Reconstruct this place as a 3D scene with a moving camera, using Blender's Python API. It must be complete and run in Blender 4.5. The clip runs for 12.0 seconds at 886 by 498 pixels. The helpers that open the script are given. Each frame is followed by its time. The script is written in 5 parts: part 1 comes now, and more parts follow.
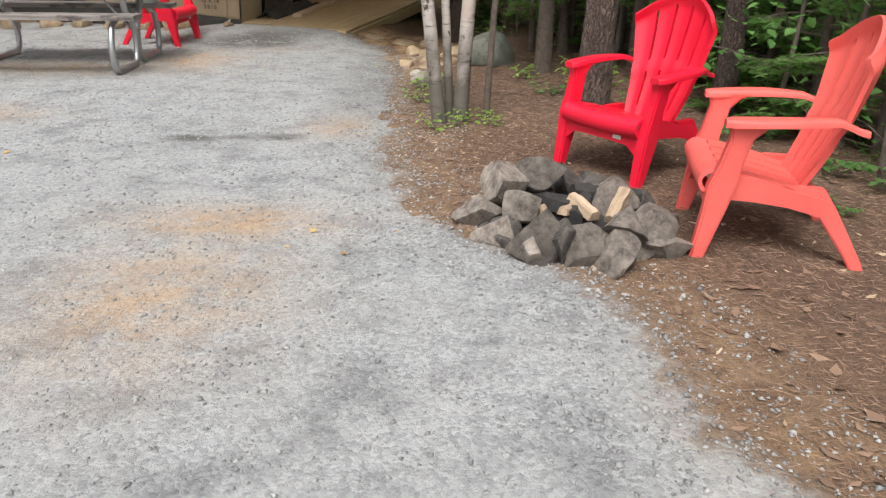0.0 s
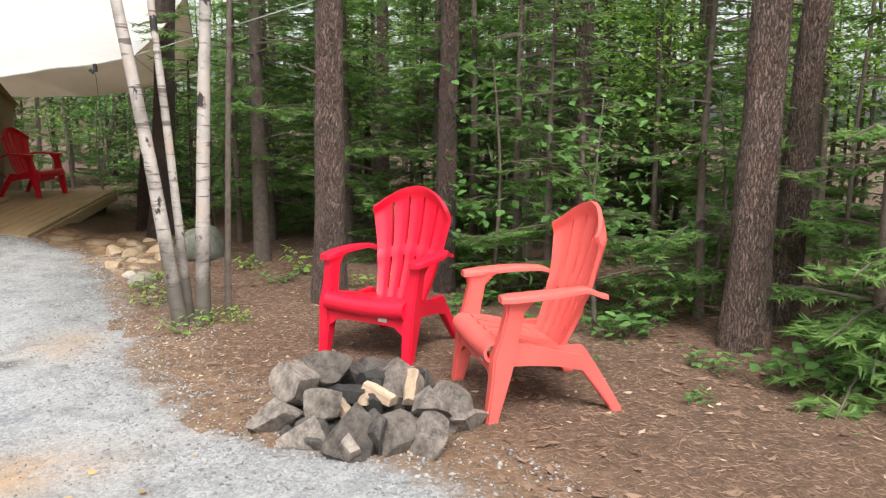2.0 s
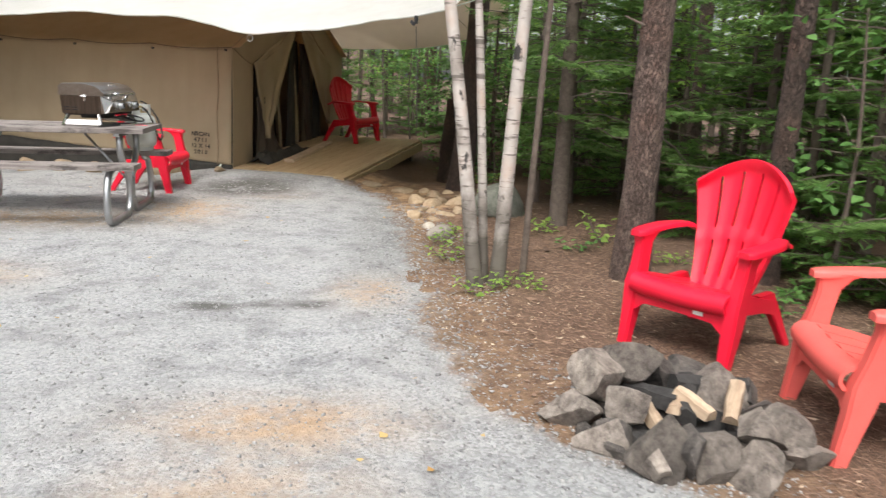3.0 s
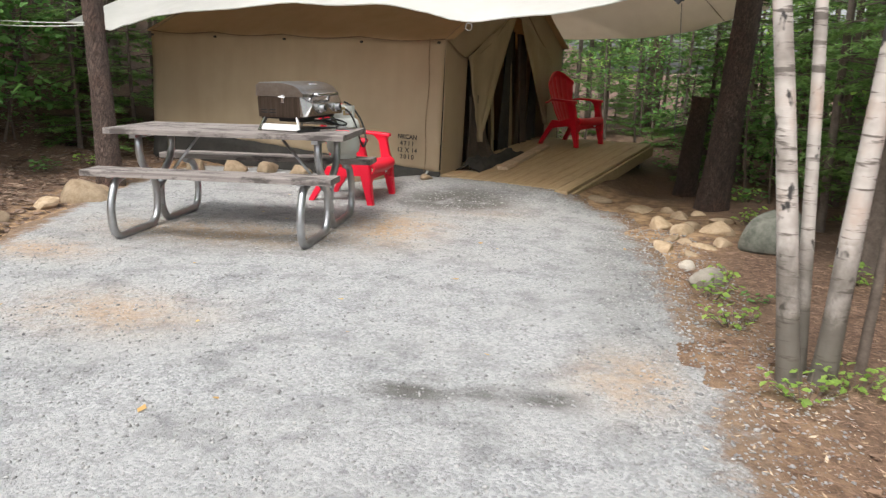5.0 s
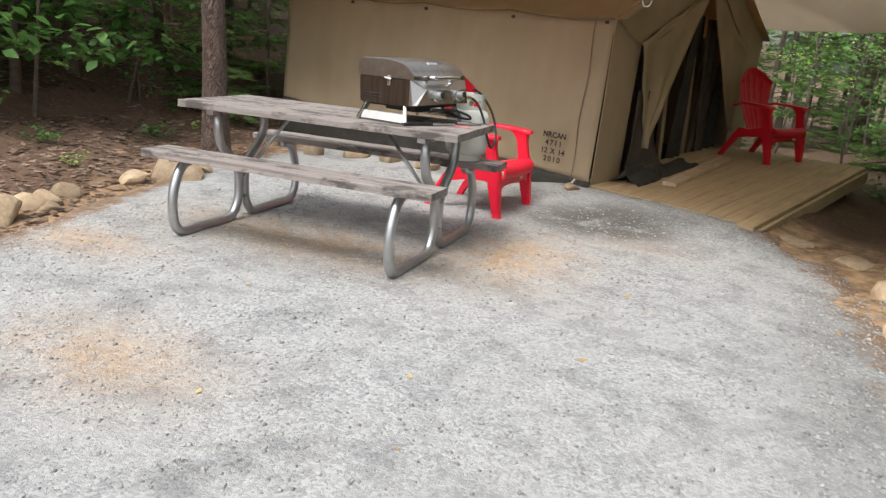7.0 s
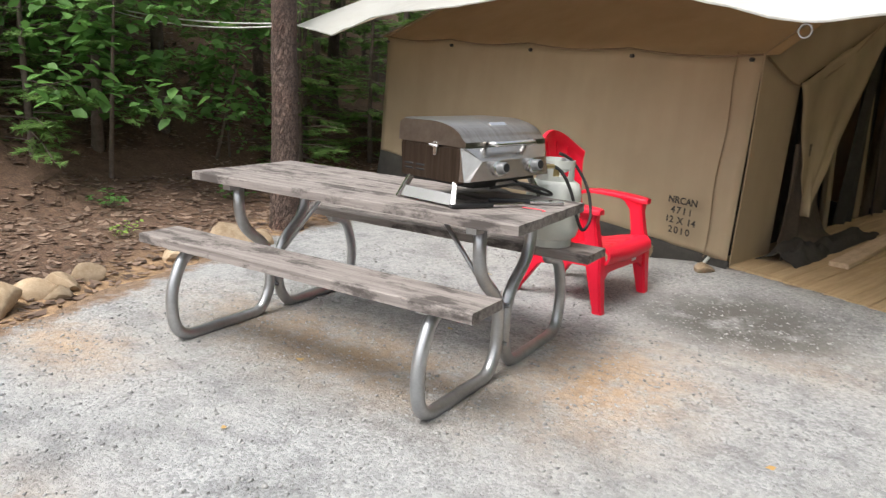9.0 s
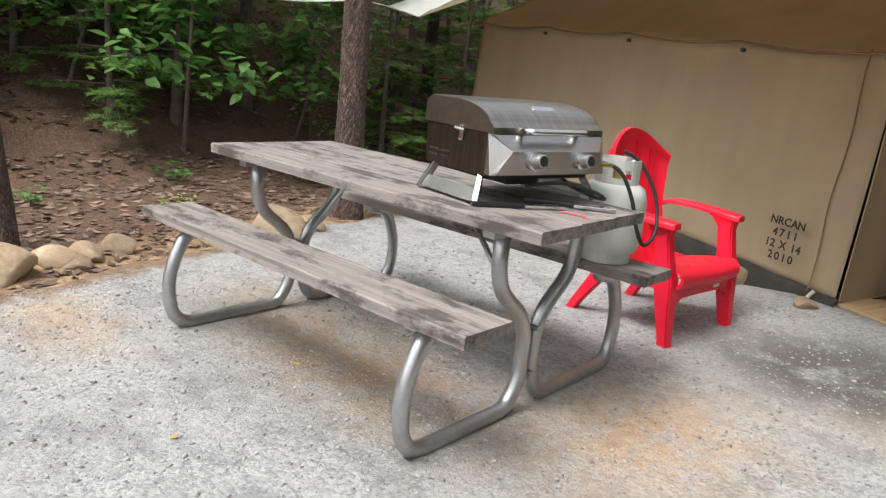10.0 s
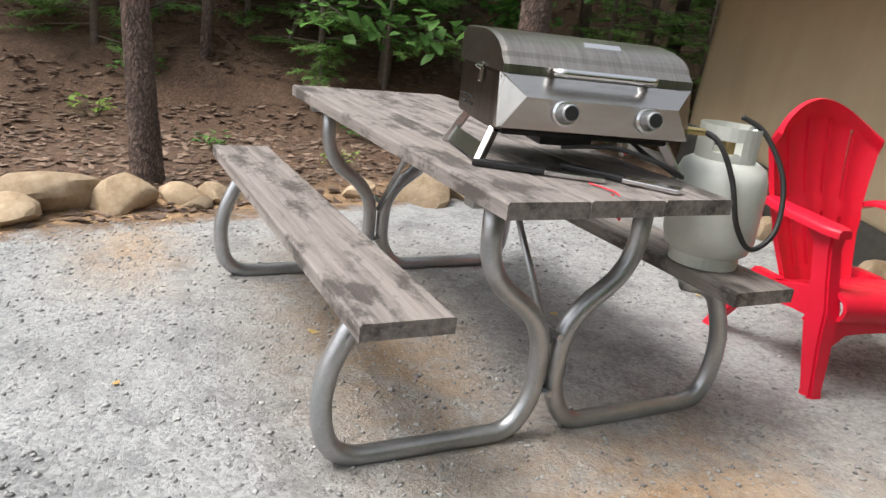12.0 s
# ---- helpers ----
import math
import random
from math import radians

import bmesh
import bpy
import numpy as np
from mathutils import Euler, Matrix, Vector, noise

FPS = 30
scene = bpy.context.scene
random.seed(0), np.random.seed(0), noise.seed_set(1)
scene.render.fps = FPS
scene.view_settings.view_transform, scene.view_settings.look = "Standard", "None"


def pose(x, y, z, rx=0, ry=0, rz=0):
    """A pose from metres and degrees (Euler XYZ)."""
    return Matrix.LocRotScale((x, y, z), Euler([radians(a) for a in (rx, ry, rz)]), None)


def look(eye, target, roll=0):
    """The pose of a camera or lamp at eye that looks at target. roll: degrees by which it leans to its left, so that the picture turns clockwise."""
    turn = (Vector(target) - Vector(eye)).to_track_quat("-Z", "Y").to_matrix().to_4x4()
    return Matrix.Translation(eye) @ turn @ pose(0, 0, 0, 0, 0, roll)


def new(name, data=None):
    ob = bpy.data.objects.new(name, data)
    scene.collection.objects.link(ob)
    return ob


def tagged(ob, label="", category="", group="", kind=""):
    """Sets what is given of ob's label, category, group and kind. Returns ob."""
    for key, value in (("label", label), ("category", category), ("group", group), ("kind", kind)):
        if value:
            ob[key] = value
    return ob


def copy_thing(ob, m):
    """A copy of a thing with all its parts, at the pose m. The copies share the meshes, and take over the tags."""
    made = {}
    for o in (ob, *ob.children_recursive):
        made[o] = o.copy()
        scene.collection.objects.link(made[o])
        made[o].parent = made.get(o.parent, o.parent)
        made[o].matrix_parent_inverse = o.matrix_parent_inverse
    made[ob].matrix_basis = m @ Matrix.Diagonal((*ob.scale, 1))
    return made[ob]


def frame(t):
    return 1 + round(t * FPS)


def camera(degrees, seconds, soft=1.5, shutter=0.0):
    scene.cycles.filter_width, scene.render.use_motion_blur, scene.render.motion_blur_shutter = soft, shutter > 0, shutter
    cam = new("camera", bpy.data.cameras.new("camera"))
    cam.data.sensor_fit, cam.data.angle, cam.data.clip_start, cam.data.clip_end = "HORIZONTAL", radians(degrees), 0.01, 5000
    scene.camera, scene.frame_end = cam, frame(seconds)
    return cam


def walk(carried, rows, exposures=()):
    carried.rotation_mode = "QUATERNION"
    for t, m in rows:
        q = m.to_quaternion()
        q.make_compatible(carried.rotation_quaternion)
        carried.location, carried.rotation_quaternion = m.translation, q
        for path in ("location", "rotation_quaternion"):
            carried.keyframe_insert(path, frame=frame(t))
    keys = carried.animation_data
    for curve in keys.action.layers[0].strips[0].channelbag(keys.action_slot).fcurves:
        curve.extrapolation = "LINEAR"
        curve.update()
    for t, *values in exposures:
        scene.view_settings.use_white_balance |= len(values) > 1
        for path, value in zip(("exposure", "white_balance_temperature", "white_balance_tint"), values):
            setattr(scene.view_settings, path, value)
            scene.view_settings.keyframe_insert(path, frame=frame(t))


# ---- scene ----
cam = camera(61.2, 12.0, soft=1.25, shutter=0.2)
PATH = [
    (0, (0.186, 0.852, 1.223), (0.142, 2.692, 0.441), 0.9),
    (0.5, (-0.011, 0.893, 1.24), (0.173, 2.737, 0.487), 1.3),
    (1, (-0.131, 0.928, 1.275), (0.371, 2.714, 0.527), -0.6),
    (1.5, (-0.243, 0.862, 1.326), (0.489, 2.651, 0.813), -0.6),
    (2, (-0.293, 0.908, 1.324), (0.494, 2.716, 0.988), 0.1),
    (2.5, (-0.316, 1.045, 1.317), (0.213, 2.93, 0.91), 0.5),
    (3, (-0.346, 1.337, 1.308), (-0.276, 3.284, 0.856), 1.9),
    (3.5, (-0.479, 1.659, 1.304), (-0.502, 3.605, 0.845), 1.9),
    (5.5, (-0.82, 3.018, 1.291), (-1.375, 4.879, 0.814), 1.6),
    (6, (-0.901, 3.368, 1.283), (-1.5, 5.218, 0.815), 2.5),
    (6.5, (-0.936, 3.714, 1.33), (-1.594, 5.536, 0.83), 3.1),
    (7, (-0.997, 4.04, 1.295), (-1.802, 5.787, 0.749), 4.8),
    (9, (-1.225, 5.277, 1.366), (-2.375, 6.844, 0.893), 3.0),
    (9.5, (-1.26, 5.605, 1.325), (-2.588, 7.022, 0.848), 4.0),
    (10, (-1.276, 5.906, 1.281), (-2.646, 7.276, 0.785), 6.0),
    (10.5, (-1.265, 6.211, 1.261), (-2.666, 7.546, 0.756), 7.8),
    (11, (-1.198, 6.473, 1.234), (-2.767, 7.603, 0.725), 7.9),
    (11.5, (-1.204, 6.724, 1.205), (-2.874, 7.702, 0.701), 7.5),
    (12, (-1.209, 6.953, 1.187), (-2.963, 7.692, 0.573), 7.1),
]
walk(cam, [(t, look(eye, target, roll)) for t, eye, target, roll in PATH],
     [(0, 0.66), (1, 0.68), (1.5, 0.90), (2, 1.0), (2.5, 1.0), (3.5, 0.88), (6, 0.90), (9, 1.02), (12, 0.94)])

# ---- light ----
world = bpy.data.worlds.new("overcast_sky")
scene.world = world
world.use_nodes = True
wn = world.node_tree
sky = wn.nodes.new("ShaderNodeTexSky")
sky.sky_type = "NISHITA"
sky.sun_disc = False
sky.sun_elevation, sky.sun_rotation = radians(58), radians(200)
sky.air_density, sky.dust_density, sky.ozone_density = 1.0, 4.0, 1.0
sky_soft = wn.nodes.new("ShaderNodeHueSaturation")
sky_soft.inputs["Saturation"].default_value = 0.3
wn.links.new(sky.outputs["Color"], sky_soft.inputs["Color"])
wn.links.new(sky_soft.outputs["Color"], wn.nodes["Background"].inputs["Color"])
wn.nodes["Background"].inputs["Strength"].default_value = 0.15
sun = new("sun", bpy.data.lights.new("sun", "SUN"))
sun.data.energy, sun.data.angle, sun.data.color = 1.5, radians(28), (1.0, 0.96, 0.9)
sun.matrix_world = look((-1.5, -3.0, 12), (-0.6, 4, 0))


# ---- materials ----
def material(name, build, rough=0.8, metal=0.0, bump=0.0, translucent=0.0):
    """build(node, link) returns the colour socket and the height socket (or None)."""
    m = bpy.data.materials.new(name)
    m.use_nodes = True
    t = m.node_tree
    b = t.nodes["Principled BSDF"]
    b.inputs["Roughness"].default_value = rough
    b.inputs["Metallic"].default_value = metal

    def node(kind, **values):
        n = t.nodes.new(kind)
        for k, v in values.items():
            n.inputs[k.replace("_", " ")].default_value = v
        return n
    colour, height = build(node, t.links.new)
    t.links.new(colour, b.inputs["Base Color"])
    if height is not None and bump:
        bn = node("ShaderNodeBump", Strength=min(1.0, bump), Distance=0.02 * max(1.0, bump))
        t.links.new(height, bn.inputs["Height"])
        t.links.new(bn.outputs["Normal"], b.inputs["Normal"])
    if translucent:
        tr = node("ShaderNodeBsdfTranslucent")
        t.links.new(colour, tr.inputs["Color"])
        mix = node("ShaderNodeMixShader", Fac=translucent)
        t.links.new(b.outputs[0], mix.inputs[1])
        t.links.new(tr.outputs[0], mix.inputs[2])
        t.links.new(mix.outputs[0], t.nodes["Material Output"].inputs[0])
    return m


def coords(node, link, scale=(1, 1, 1), space="Object"):
    tc = node("ShaderNodeTexCoord")
    mp = node("ShaderNodeMapping", Scale=scale)
    link(tc.outputs[space], mp.inputs["Vector"])
    return mp.outputs["Vector"]


def world_coords(node, link, scale=(1, 1, 1)):
    g = node("ShaderNodeNewGeometry")
    mp = node("ShaderNodeMapping", Scale=scale)
    link(g.outputs["Position"], mp.inputs["Vector"])
    return mp.outputs["Vector"]


def noise_tex(node, link, vec, scale, detail=4.0, rough=0.6):
    n = node("ShaderNodeTexNoise", Scale=scale, Detail=detail, Roughness=rough)
    link(vec, n.inputs["Vector"])
    return n.outputs["Fac"]


def ramp(node, link, fac, stops):
    r = node("ShaderNodeValToRGB")
    link(fac, r.inputs["Fac"])
    e = r.color_ramp.elements
    while len(e) < len(stops):
        e.new(0.5)
    for el, (p, c) in zip(e, stops):
        el.position, el.color = p, (*c, 1)
    return r.outputs["Color"]


def mixed(node, link, fac, a, b, mode="MIX"):
    m = node("ShaderNodeMix")
    m.data_type, m.blend_type = "RGBA", mode
    for sock, v in ((m.inputs[0], fac), (m.inputs[6], a), (m.inputs[7], b)):
        if isinstance(v, (int, float)):
            sock.default_value = v
        elif isinstance(v, tuple):
            sock.default_value = (*v, 1)
        else:
            link(v, sock)
    return m.outputs[2]


def maths(node, link, op, a, b):
    m = node("ShaderNodeMath")
    m.operation = op
    for i, v in enumerate((a, b)):
        if isinstance(v, (int, float)):
            m.inputs[i].default_value = v
        else:
            link(v, m.inputs[i])
    return m.outputs[0]


def simple(name, dark, light, scale=6.0, rough=0.7, metal=0.0, bump=0.0, stretch=(1, 1, 1), fine=60.0, translucent=0.0, vary=0.0, lo=0.3, hi=0.7):
    """Two-scale noise between two colours; vary: brightness change from object to object."""
    def build(node, link):
        v = coords(node, link, stretch)
        big = noise_tex(node, link, v, scale, 5)
        small = noise_tex(node, link, v, fine, 3)
        f = maths(node, link, "ADD", maths(node, link, "MULTIPLY", big, 0.65), maths(node, link, "MULTIPLY", small, 0.35))
        c = ramp(node, link, f, [(lo, dark), (hi, light)])
        if vary:
            oi = node("ShaderNodeObjectInfo")
            k = maths(node, link, "ADD", maths(node, link, "MULTIPLY", oi.outputs["Random"], vary), 1 - vary / 2)
            hsv = node("ShaderNodeHueSaturation")
            link(c, hsv.inputs["Color"])
            link(k, hsv.inputs["Value"])
            c = hsv.outputs["Color"]
        return c, f
    return material(name, build, rough, metal, bump, translucent)


def leafy(name, dark, light, translucent=0.45):
    def build(node, link):
        g = node("ShaderNodeNewGeometry")
        v = world_coords(node, link)
        n = noise_tex(node, link, v, 0.8, 2)
        f = maths(node, link, "ADD", maths(node, link, "MULTIPLY", g.outputs["Random Per Island"], 0.6), maths(node, link, "MULTIPLY", n, 0.4))
        return ramp(node, link, f, [(0.1, dark), (0.9, light)]), None
    return material(name, build, 0.6, translucent=translucent)


def gravel_build(node, link):
    v = world_coords(node, link)
    fine = node("ShaderNodeTexVoronoi", Scale=75.0)
    link(v, fine.inputs["Vector"])
    coarse = node("ShaderNodeTexVoronoi", Scale=26.0)
    link(v, coarse.inputs["Vector"])
    clumps = noise_tex(node, link, v, 1.5, 6, 0.65)
    grain = noise_tex(node, link, v, 22, 6, 0.75)
    stones = ramp(node, link, fine.outputs["Color"], [(0.1, (0.22, 0.228, 0.232)), (0.8, (0.44, 0.448, 0.452))])
    dust = ramp(node, link, grain, [(0.3, (0.275, 0.28, 0.28)), (0.72, (0.465, 0.465, 0.452))])
    c = mixed(node, link, ramp(node, link, clumps, [(0.35, (0.1, 0.1, 0.1)), (0.7, (0.8, 0.8, 0.8))]), stones, dust)
    mott = noise_tex(node, link, v, 3.2, 8, 0.72)
    c = mixed(node, link, 1.0, c, ramp(node, link, mott, [(0.36, (0.66, 0.66, 0.67)), (0.52, (1, 1, 1))]), "MULTIPLY")
    at = node("ShaderNodeAttribute")
    at.attribute_name = "sand"
    rough_edge = noise_tex(node, link, v, 5.0, 7, 0.75)
    sand_f = maths(node, link, "MULTIPLY", at.outputs["Fac"], ramp(node, link, rough_edge, [(0.34, (0.1, 0.1, 0.1)), (0.56, (1, 1, 1))]))
    sand = ramp(node, link, grain, [(0.3, (0.33, 0.21, 0.115)), (0.7, (0.55, 0.385, 0.24))])
    c = mixed(node, link, sand_f, c, sand)
    # dark gravel: damp spots, and the table's shade put into the colour
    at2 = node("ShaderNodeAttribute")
    at2.attribute_name = "damp_shade"
    damp_shade_f = maths(node, link, "MULTIPLY", at2.outputs["Fac"], ramp(node, link, rough_edge, [(0.32, (0.25, 0.25, 0.25)), (0.5, (1, 1, 1))]))
    c = mixed(node, link, damp_shade_f, c, (0.10, 0.096, 0.088))
    at3 = node("ShaderNodeAttribute")
    at3.attribute_name = "edge"
    soil = ramp(node, link, grain, [(0.3, (0.11, 0.07, 0.045)), (0.7, (0.30, 0.205, 0.135))])
    ef = maths(node, link, "ADD", at3.outputs["Fac"], maths(node, link, "MULTIPLY", maths(node, link, "SUBTRACT", rough_edge, 0.5), 1.8))
    c = mixed(node, link, ramp(node, link, ef, [(0.35, (0, 0, 0)), (0.75, (1, 1, 1))]), c, soil)
    tiny = noise_tex(node, link, v, 90, 4, 0.7)
    h = maths(node, link, "ADD", maths(node, link, "MULTIPLY", fine.outputs["Distance"], -0.22), maths(node, link, "ADD", maths(node, link, "MULTIPLY", noise_tex(node, link, v, 11, 8, 0.72), 1.5), maths(node, link, "MULTIPLY", tiny, 0.35)))
    return c, h


def litter_build(node, link):
    v = world_coords(node, link)
    n1 = noise_tex(node, link, v, 0.7, 5)
    v2 = world_coords(node, link, (30, 110, 30))
    v3 = world_coords(node, link, (105, 32, 30))
    needles = maths(node, link, "MAXIMUM", noise_tex(node, link, v2, 1.0, 3), noise_tex(node, link, v3, 1.0, 3))
    clods = noise_tex(node, link, v, 9.0, 7, 0.7)
    c = ramp(node, link, needles, [(0.42, (0.045, 0.026, 0.018)), (0.56, (0.145, 0.083, 0.052)), (0.72, (0.32, 0.20, 0.13))])
    earth = ramp(node, link, clods, [(0.3, (0.045, 0.028, 0.02)), (0.7, (0.185, 0.115, 0.075))])
    c = mixed(node, link, ramp(node, link, n1, [(0.35, (0.2, 0.2, 0.2)), (0.65, (0.75, 0.75, 0.75))]), c, earth)
    at = node("ShaderNodeAttribute")
    at.attribute_name = "sand"
    edge = noise_tex(node, link, v, 7.0, 6, 0.7)
    sf = maths(node, link, "MULTIPLY", at.outputs["Fac"], ramp(node, link, edge, [(0.35, (0.1, 0.1, 0.1)), (0.6, (1, 1, 1))]))
    c = mixed(node, link, sf, c, ramp(node, link, clods, [(0.3, (0.30, 0.185, 0.095)), (0.7, (0.56, 0.38, 0.22))]))
    return c, maths(node, link, "ADD", clods, maths(node, link, "MULTIPLY", needles, 0.7))


def wood_build(dark, light, grain=1.0, stain=0.5):
    def build(node, link):
        tc = node("ShaderNodeTexCoord")
        oi = node("ShaderNodeObjectInfo")
        off = node("ShaderNodeVectorMath")
        off.operation = "ADD"
        link(tc.outputs["Object"], off.inputs[0])
        link(oi.outputs["Random"], off.inputs[1])
        mp = node("ShaderNodeMapping", Scale=(0.9 * grain, 20 * grain, 20 * grain))
        link(off.outputs[0], mp.inputs["Vector"])
        g = noise_tex(node, link, mp.outputs[0], 2.0, 6, 0.7)
        mp2 = node("ShaderNodeMapping", Scale=(2.4, 5, 5))
        link(off.outputs[0], mp2.inputs["Vector"])
        blot = noise_tex(node, link, mp2.outputs[0], 1.6, 8, 0.72)
        c = ramp(node, link, g, [(0.22, dark), (0.60, light)])
        c = mixed(node, link, maths(node, link, "MULTIPLY", ramp(node, link, blot, [(0.50, (0, 0, 0)), (0.60, (1, 1, 1))]), stain), c, tuple(x * 0.5 for x in dark))
        return c, g
    return build


def bark_build(dark, light, warm):
    def build(node, link):
        v = coords(node, link, (1, 1, 0.32))
        vo = node("ShaderNodeTexVoronoi", Scale=58.0)
        vo.feature = "DISTANCE_TO_EDGE"
        wob = noise_tex(node, link, coords(node, link, (1, 1, 0.4)), 14, 5, 0.7)
        va = node("ShaderNodeVectorMath")
        va.operation = "ADD"
        link(v, va.inputs[0])
        sc = maths(node, link, "MULTIPLY", wob, 0.16)
        link(sc, va.inputs[1])
        link(va.outputs[0], vo.inputs["Vector"])
        crack = ramp(node, link, vo.outputs["Distance"], [(0.0, (0.05, 0.05, 0.05)), (0.17, (1, 1, 1))])
        c = ramp(node, link, wob, [(0.3, dark), (0.7, light)])
        patch = noise_tex(node, link, coords(node, link), 2.2, 4)
        c = mixed(node, link, ramp(node, link, patch, [(0.5, (0, 0, 0)), (0.75, (0.8, 0.8, 0.8))]), c, warm)
        c = mixed(node, link, crack, tuple(x * 0.6 for x in dark), c)
        return c, maths(node, link, "ADD", crack, wob)
    return build


def birch_build(node, link):
    v = coords(node, link, (1, 1, 1))
    band = noise_tex(node, link, coords(node, link, (4, 4, 28)), 1.0, 4, 0.6)
    patch = noise_tex(node, link, v, 3.0, 4)
    knots = noise_tex(node, link, coords(node, link, (9, 9, 6)), 1.0, 3)
    c = ramp(node, link, patch, [(0.32, (0.22, 0.19, 0.165)), (0.5, (0.45, 0.41, 0.375)), (0.68, (0.40, 0.29, 0.225))])
    c = mixed(node, link, ramp(node, link, band, [(0.56, (0, 0, 0)), (0.62, (1, 1, 1))]), c, (0.13, 0.11, 0.095))
    c = mixed(node, link, ramp(node, link, knots, [(0.60, (0, 0, 0)), (0.64, (1, 1, 1))]), c, (0.03, 0.027, 0.025))
    tc = node("ShaderNodeTexCoord")
    xyz = node("ShaderNodeSeparateXYZ")
    link(tc.outputs["Object"], xyz.inputs[0])
    old = maths(node, link, "SUBTRACT", maths(node, link, "ADD", noise_tex(node, link, coords(node, link, (6, 6, 4)), 1.0, 6, 0.7), 0.32), xyz.outputs["Z"])
    c = mixed(node, link, ramp(node, link, old, [(0.15, (0, 0, 0)), (0.5, (0.85, 0.85, 0.85))]), c, (0.07, 0.06, 0.045))
    return c, band


def canvas_build(base, low):
    def build(node, link):
        v = coords(node, link)
        weave = noise_tex(node, link, coords(node, link, (1, 1, 1)), 350, 2)
        stain = noise_tex(node, link, v, 1.3, 6, 0.6)
        streak = noise_tex(node, link, coords(node, link, (6, 6, 0.5)), 1.0, 4)
        c = ramp(node, link, maths(node, link, "ADD", maths(node, link, "MULTIPLY", stain, 0.7), maths(node, link, "MULTIPLY", streak, 0.3)), [(0.35, low), (0.62, base)])
        return c, maths(node, link, "ADD", weave, maths(node, link, "MULTIPLY", stain, 4.0))
    return build


M_GRAVEL = material("gravel", gravel_build, 0.95, bump=0.8)
M_LITTER = material("pine_needle_litter", litter_build, 0.95, bump=1.0)
M_STONE = simple("gravel_stone", (0.24, 0.24, 0.245), (0.50, 0.50, 0.49), 30, 0.9, vary=0.5)
M_OLDWOOD = material("weathered_grey_wood", wood_build((0.092, 0.076, 0.069), (0.275, 0.244, 0.227), stain=0.85), 0.82, bump=0.35)
M_DECK = material("yellow_deck_wood", wood_build((0.306, 0.212, 0.111), (0.468, 0.348, 0.204), stain=0.12), 0.75, bump=0.2)
M_FRESH = material("fresh_split_wood", wood_build((0.27, 0.18, 0.11), (0.50, 0.38, 0.27), stain=0.4), 0.8, bump=0.3)
M_PALEBOARD = material("pale_board_wood", wood_build((0.36, 0.26, 0.16), (0.60, 0.46, 0.32), stain=0.25), 0.8, bump=0.3)
M_CHAR = simple("charred_wood", (0.012, 0.011, 0.01), (0.05, 0.047, 0.045), 20, 0.85, bump=0.5)
M_STEEL = simple("galvanised_steel", (0.36, 0.37, 0.38), (0.52, 0.53, 0.54), 9, 0.38, 0.9, 0.05, (1, 1, 1), 90)
M_GRILL = simple("brushed_stainless", (0.40, 0.39, 0.375), (0.56, 0.545, 0.525), 4, 0.27, 1.0, 0.03, (1, 40, 1), 30)
# firebox steel; the dark woods it mirrors are put into this brown
M_GRILLTAN = simple("dark_reflection_stainless", (0.095, 0.078, 0.064), (0.22, 0.185, 0.155), 3, 0.3, 1.0, 0.04, (1, 30, 1), 30)
M_LID = simple("brushed_steel_lid", (0.25, 0.225, 0.195), (0.46, 0.43, 0.39), 3, 0.3, 1.0, 0.04, (30, 1, 1), 30)
M_CHROME = simple("polished_handle", (0.66, 0.66, 0.66), (0.78, 0.78, 0.78), 5, 0.2, 1.0)
M_BLACK = simple("black_plastic", (0.012, 0.012, 0.013), (0.03, 0.03, 0.032), 12, 0.45)
M_RUBBER = simple("black_rubber_hose", (0.012, 0.012, 0.012), (0.028, 0.028, 0.028), 12, 0.5)
M_RED = simple("red_plastic", (0.64, 0.006, 0.028), (0.78, 0.012, 0.046), 3, 0.38, bump=0.04, fine=240)
M_DARKRED = simple("deep_red_plastic", (0.50, 0.006, 0.018), (0.62, 0.010, 0.025), 3, 0.4, bump=0.04, fine=240)
M_CORAL = simple("sun_faded_coral_plastic", (0.70, 0.100, 0.085), (0.82, 0.155, 0.130), 3, 0.5, bump=0.04, fine=240)
M_LABEL = simple("paper_label", (0.62, 0.62, 0.6), (0.75, 0.75, 0.72), 40, 0.5)
M_TANK = simple("tank_white_paint", (0.522, 0.540, 0.504), (0.612, 0.630, 0.585), 6, 0.35, bump=0.02)
M_BRASS = simple("brass", (0.42, 0.33, 0.16), (0.56, 0.44, 0.22), 10, 0.35, 1.0)
M_CANVAS = material("tan_tent_canvas", canvas_build((0.416, 0.328, 0.216), (0.352, 0.272, 0.176)), 0.9, bump=0.12, translucent=0.12)
M_FLAP = material("olive_tan_door_canvas", canvas_build((0.360, 0.288, 0.184), (0.261, 0.203, 0.126)), 0.9, bump=0.2)
M_ROOF = material("tan_roof_canvas", canvas_build((0.56, 0.42, 0.26), (0.49, 0.36, 0.215)), 0.9, bump=0.12, translucent=0.58)
M_FLY = material("cream_tarp", canvas_build((0.725, 0.725, 0.698), (0.632, 0.632, 0.595)), 0.8, bump=0.25, translucent=0.4)
# tarp underside; warm light coming through is put into this tan
M_UNDERSIDE = material("lit_tarp_underside", canvas_build((0.76, 0.63, 0.49), (0.68, 0.55, 0.42)), 0.8, bump=0.2, translucent=0.6)
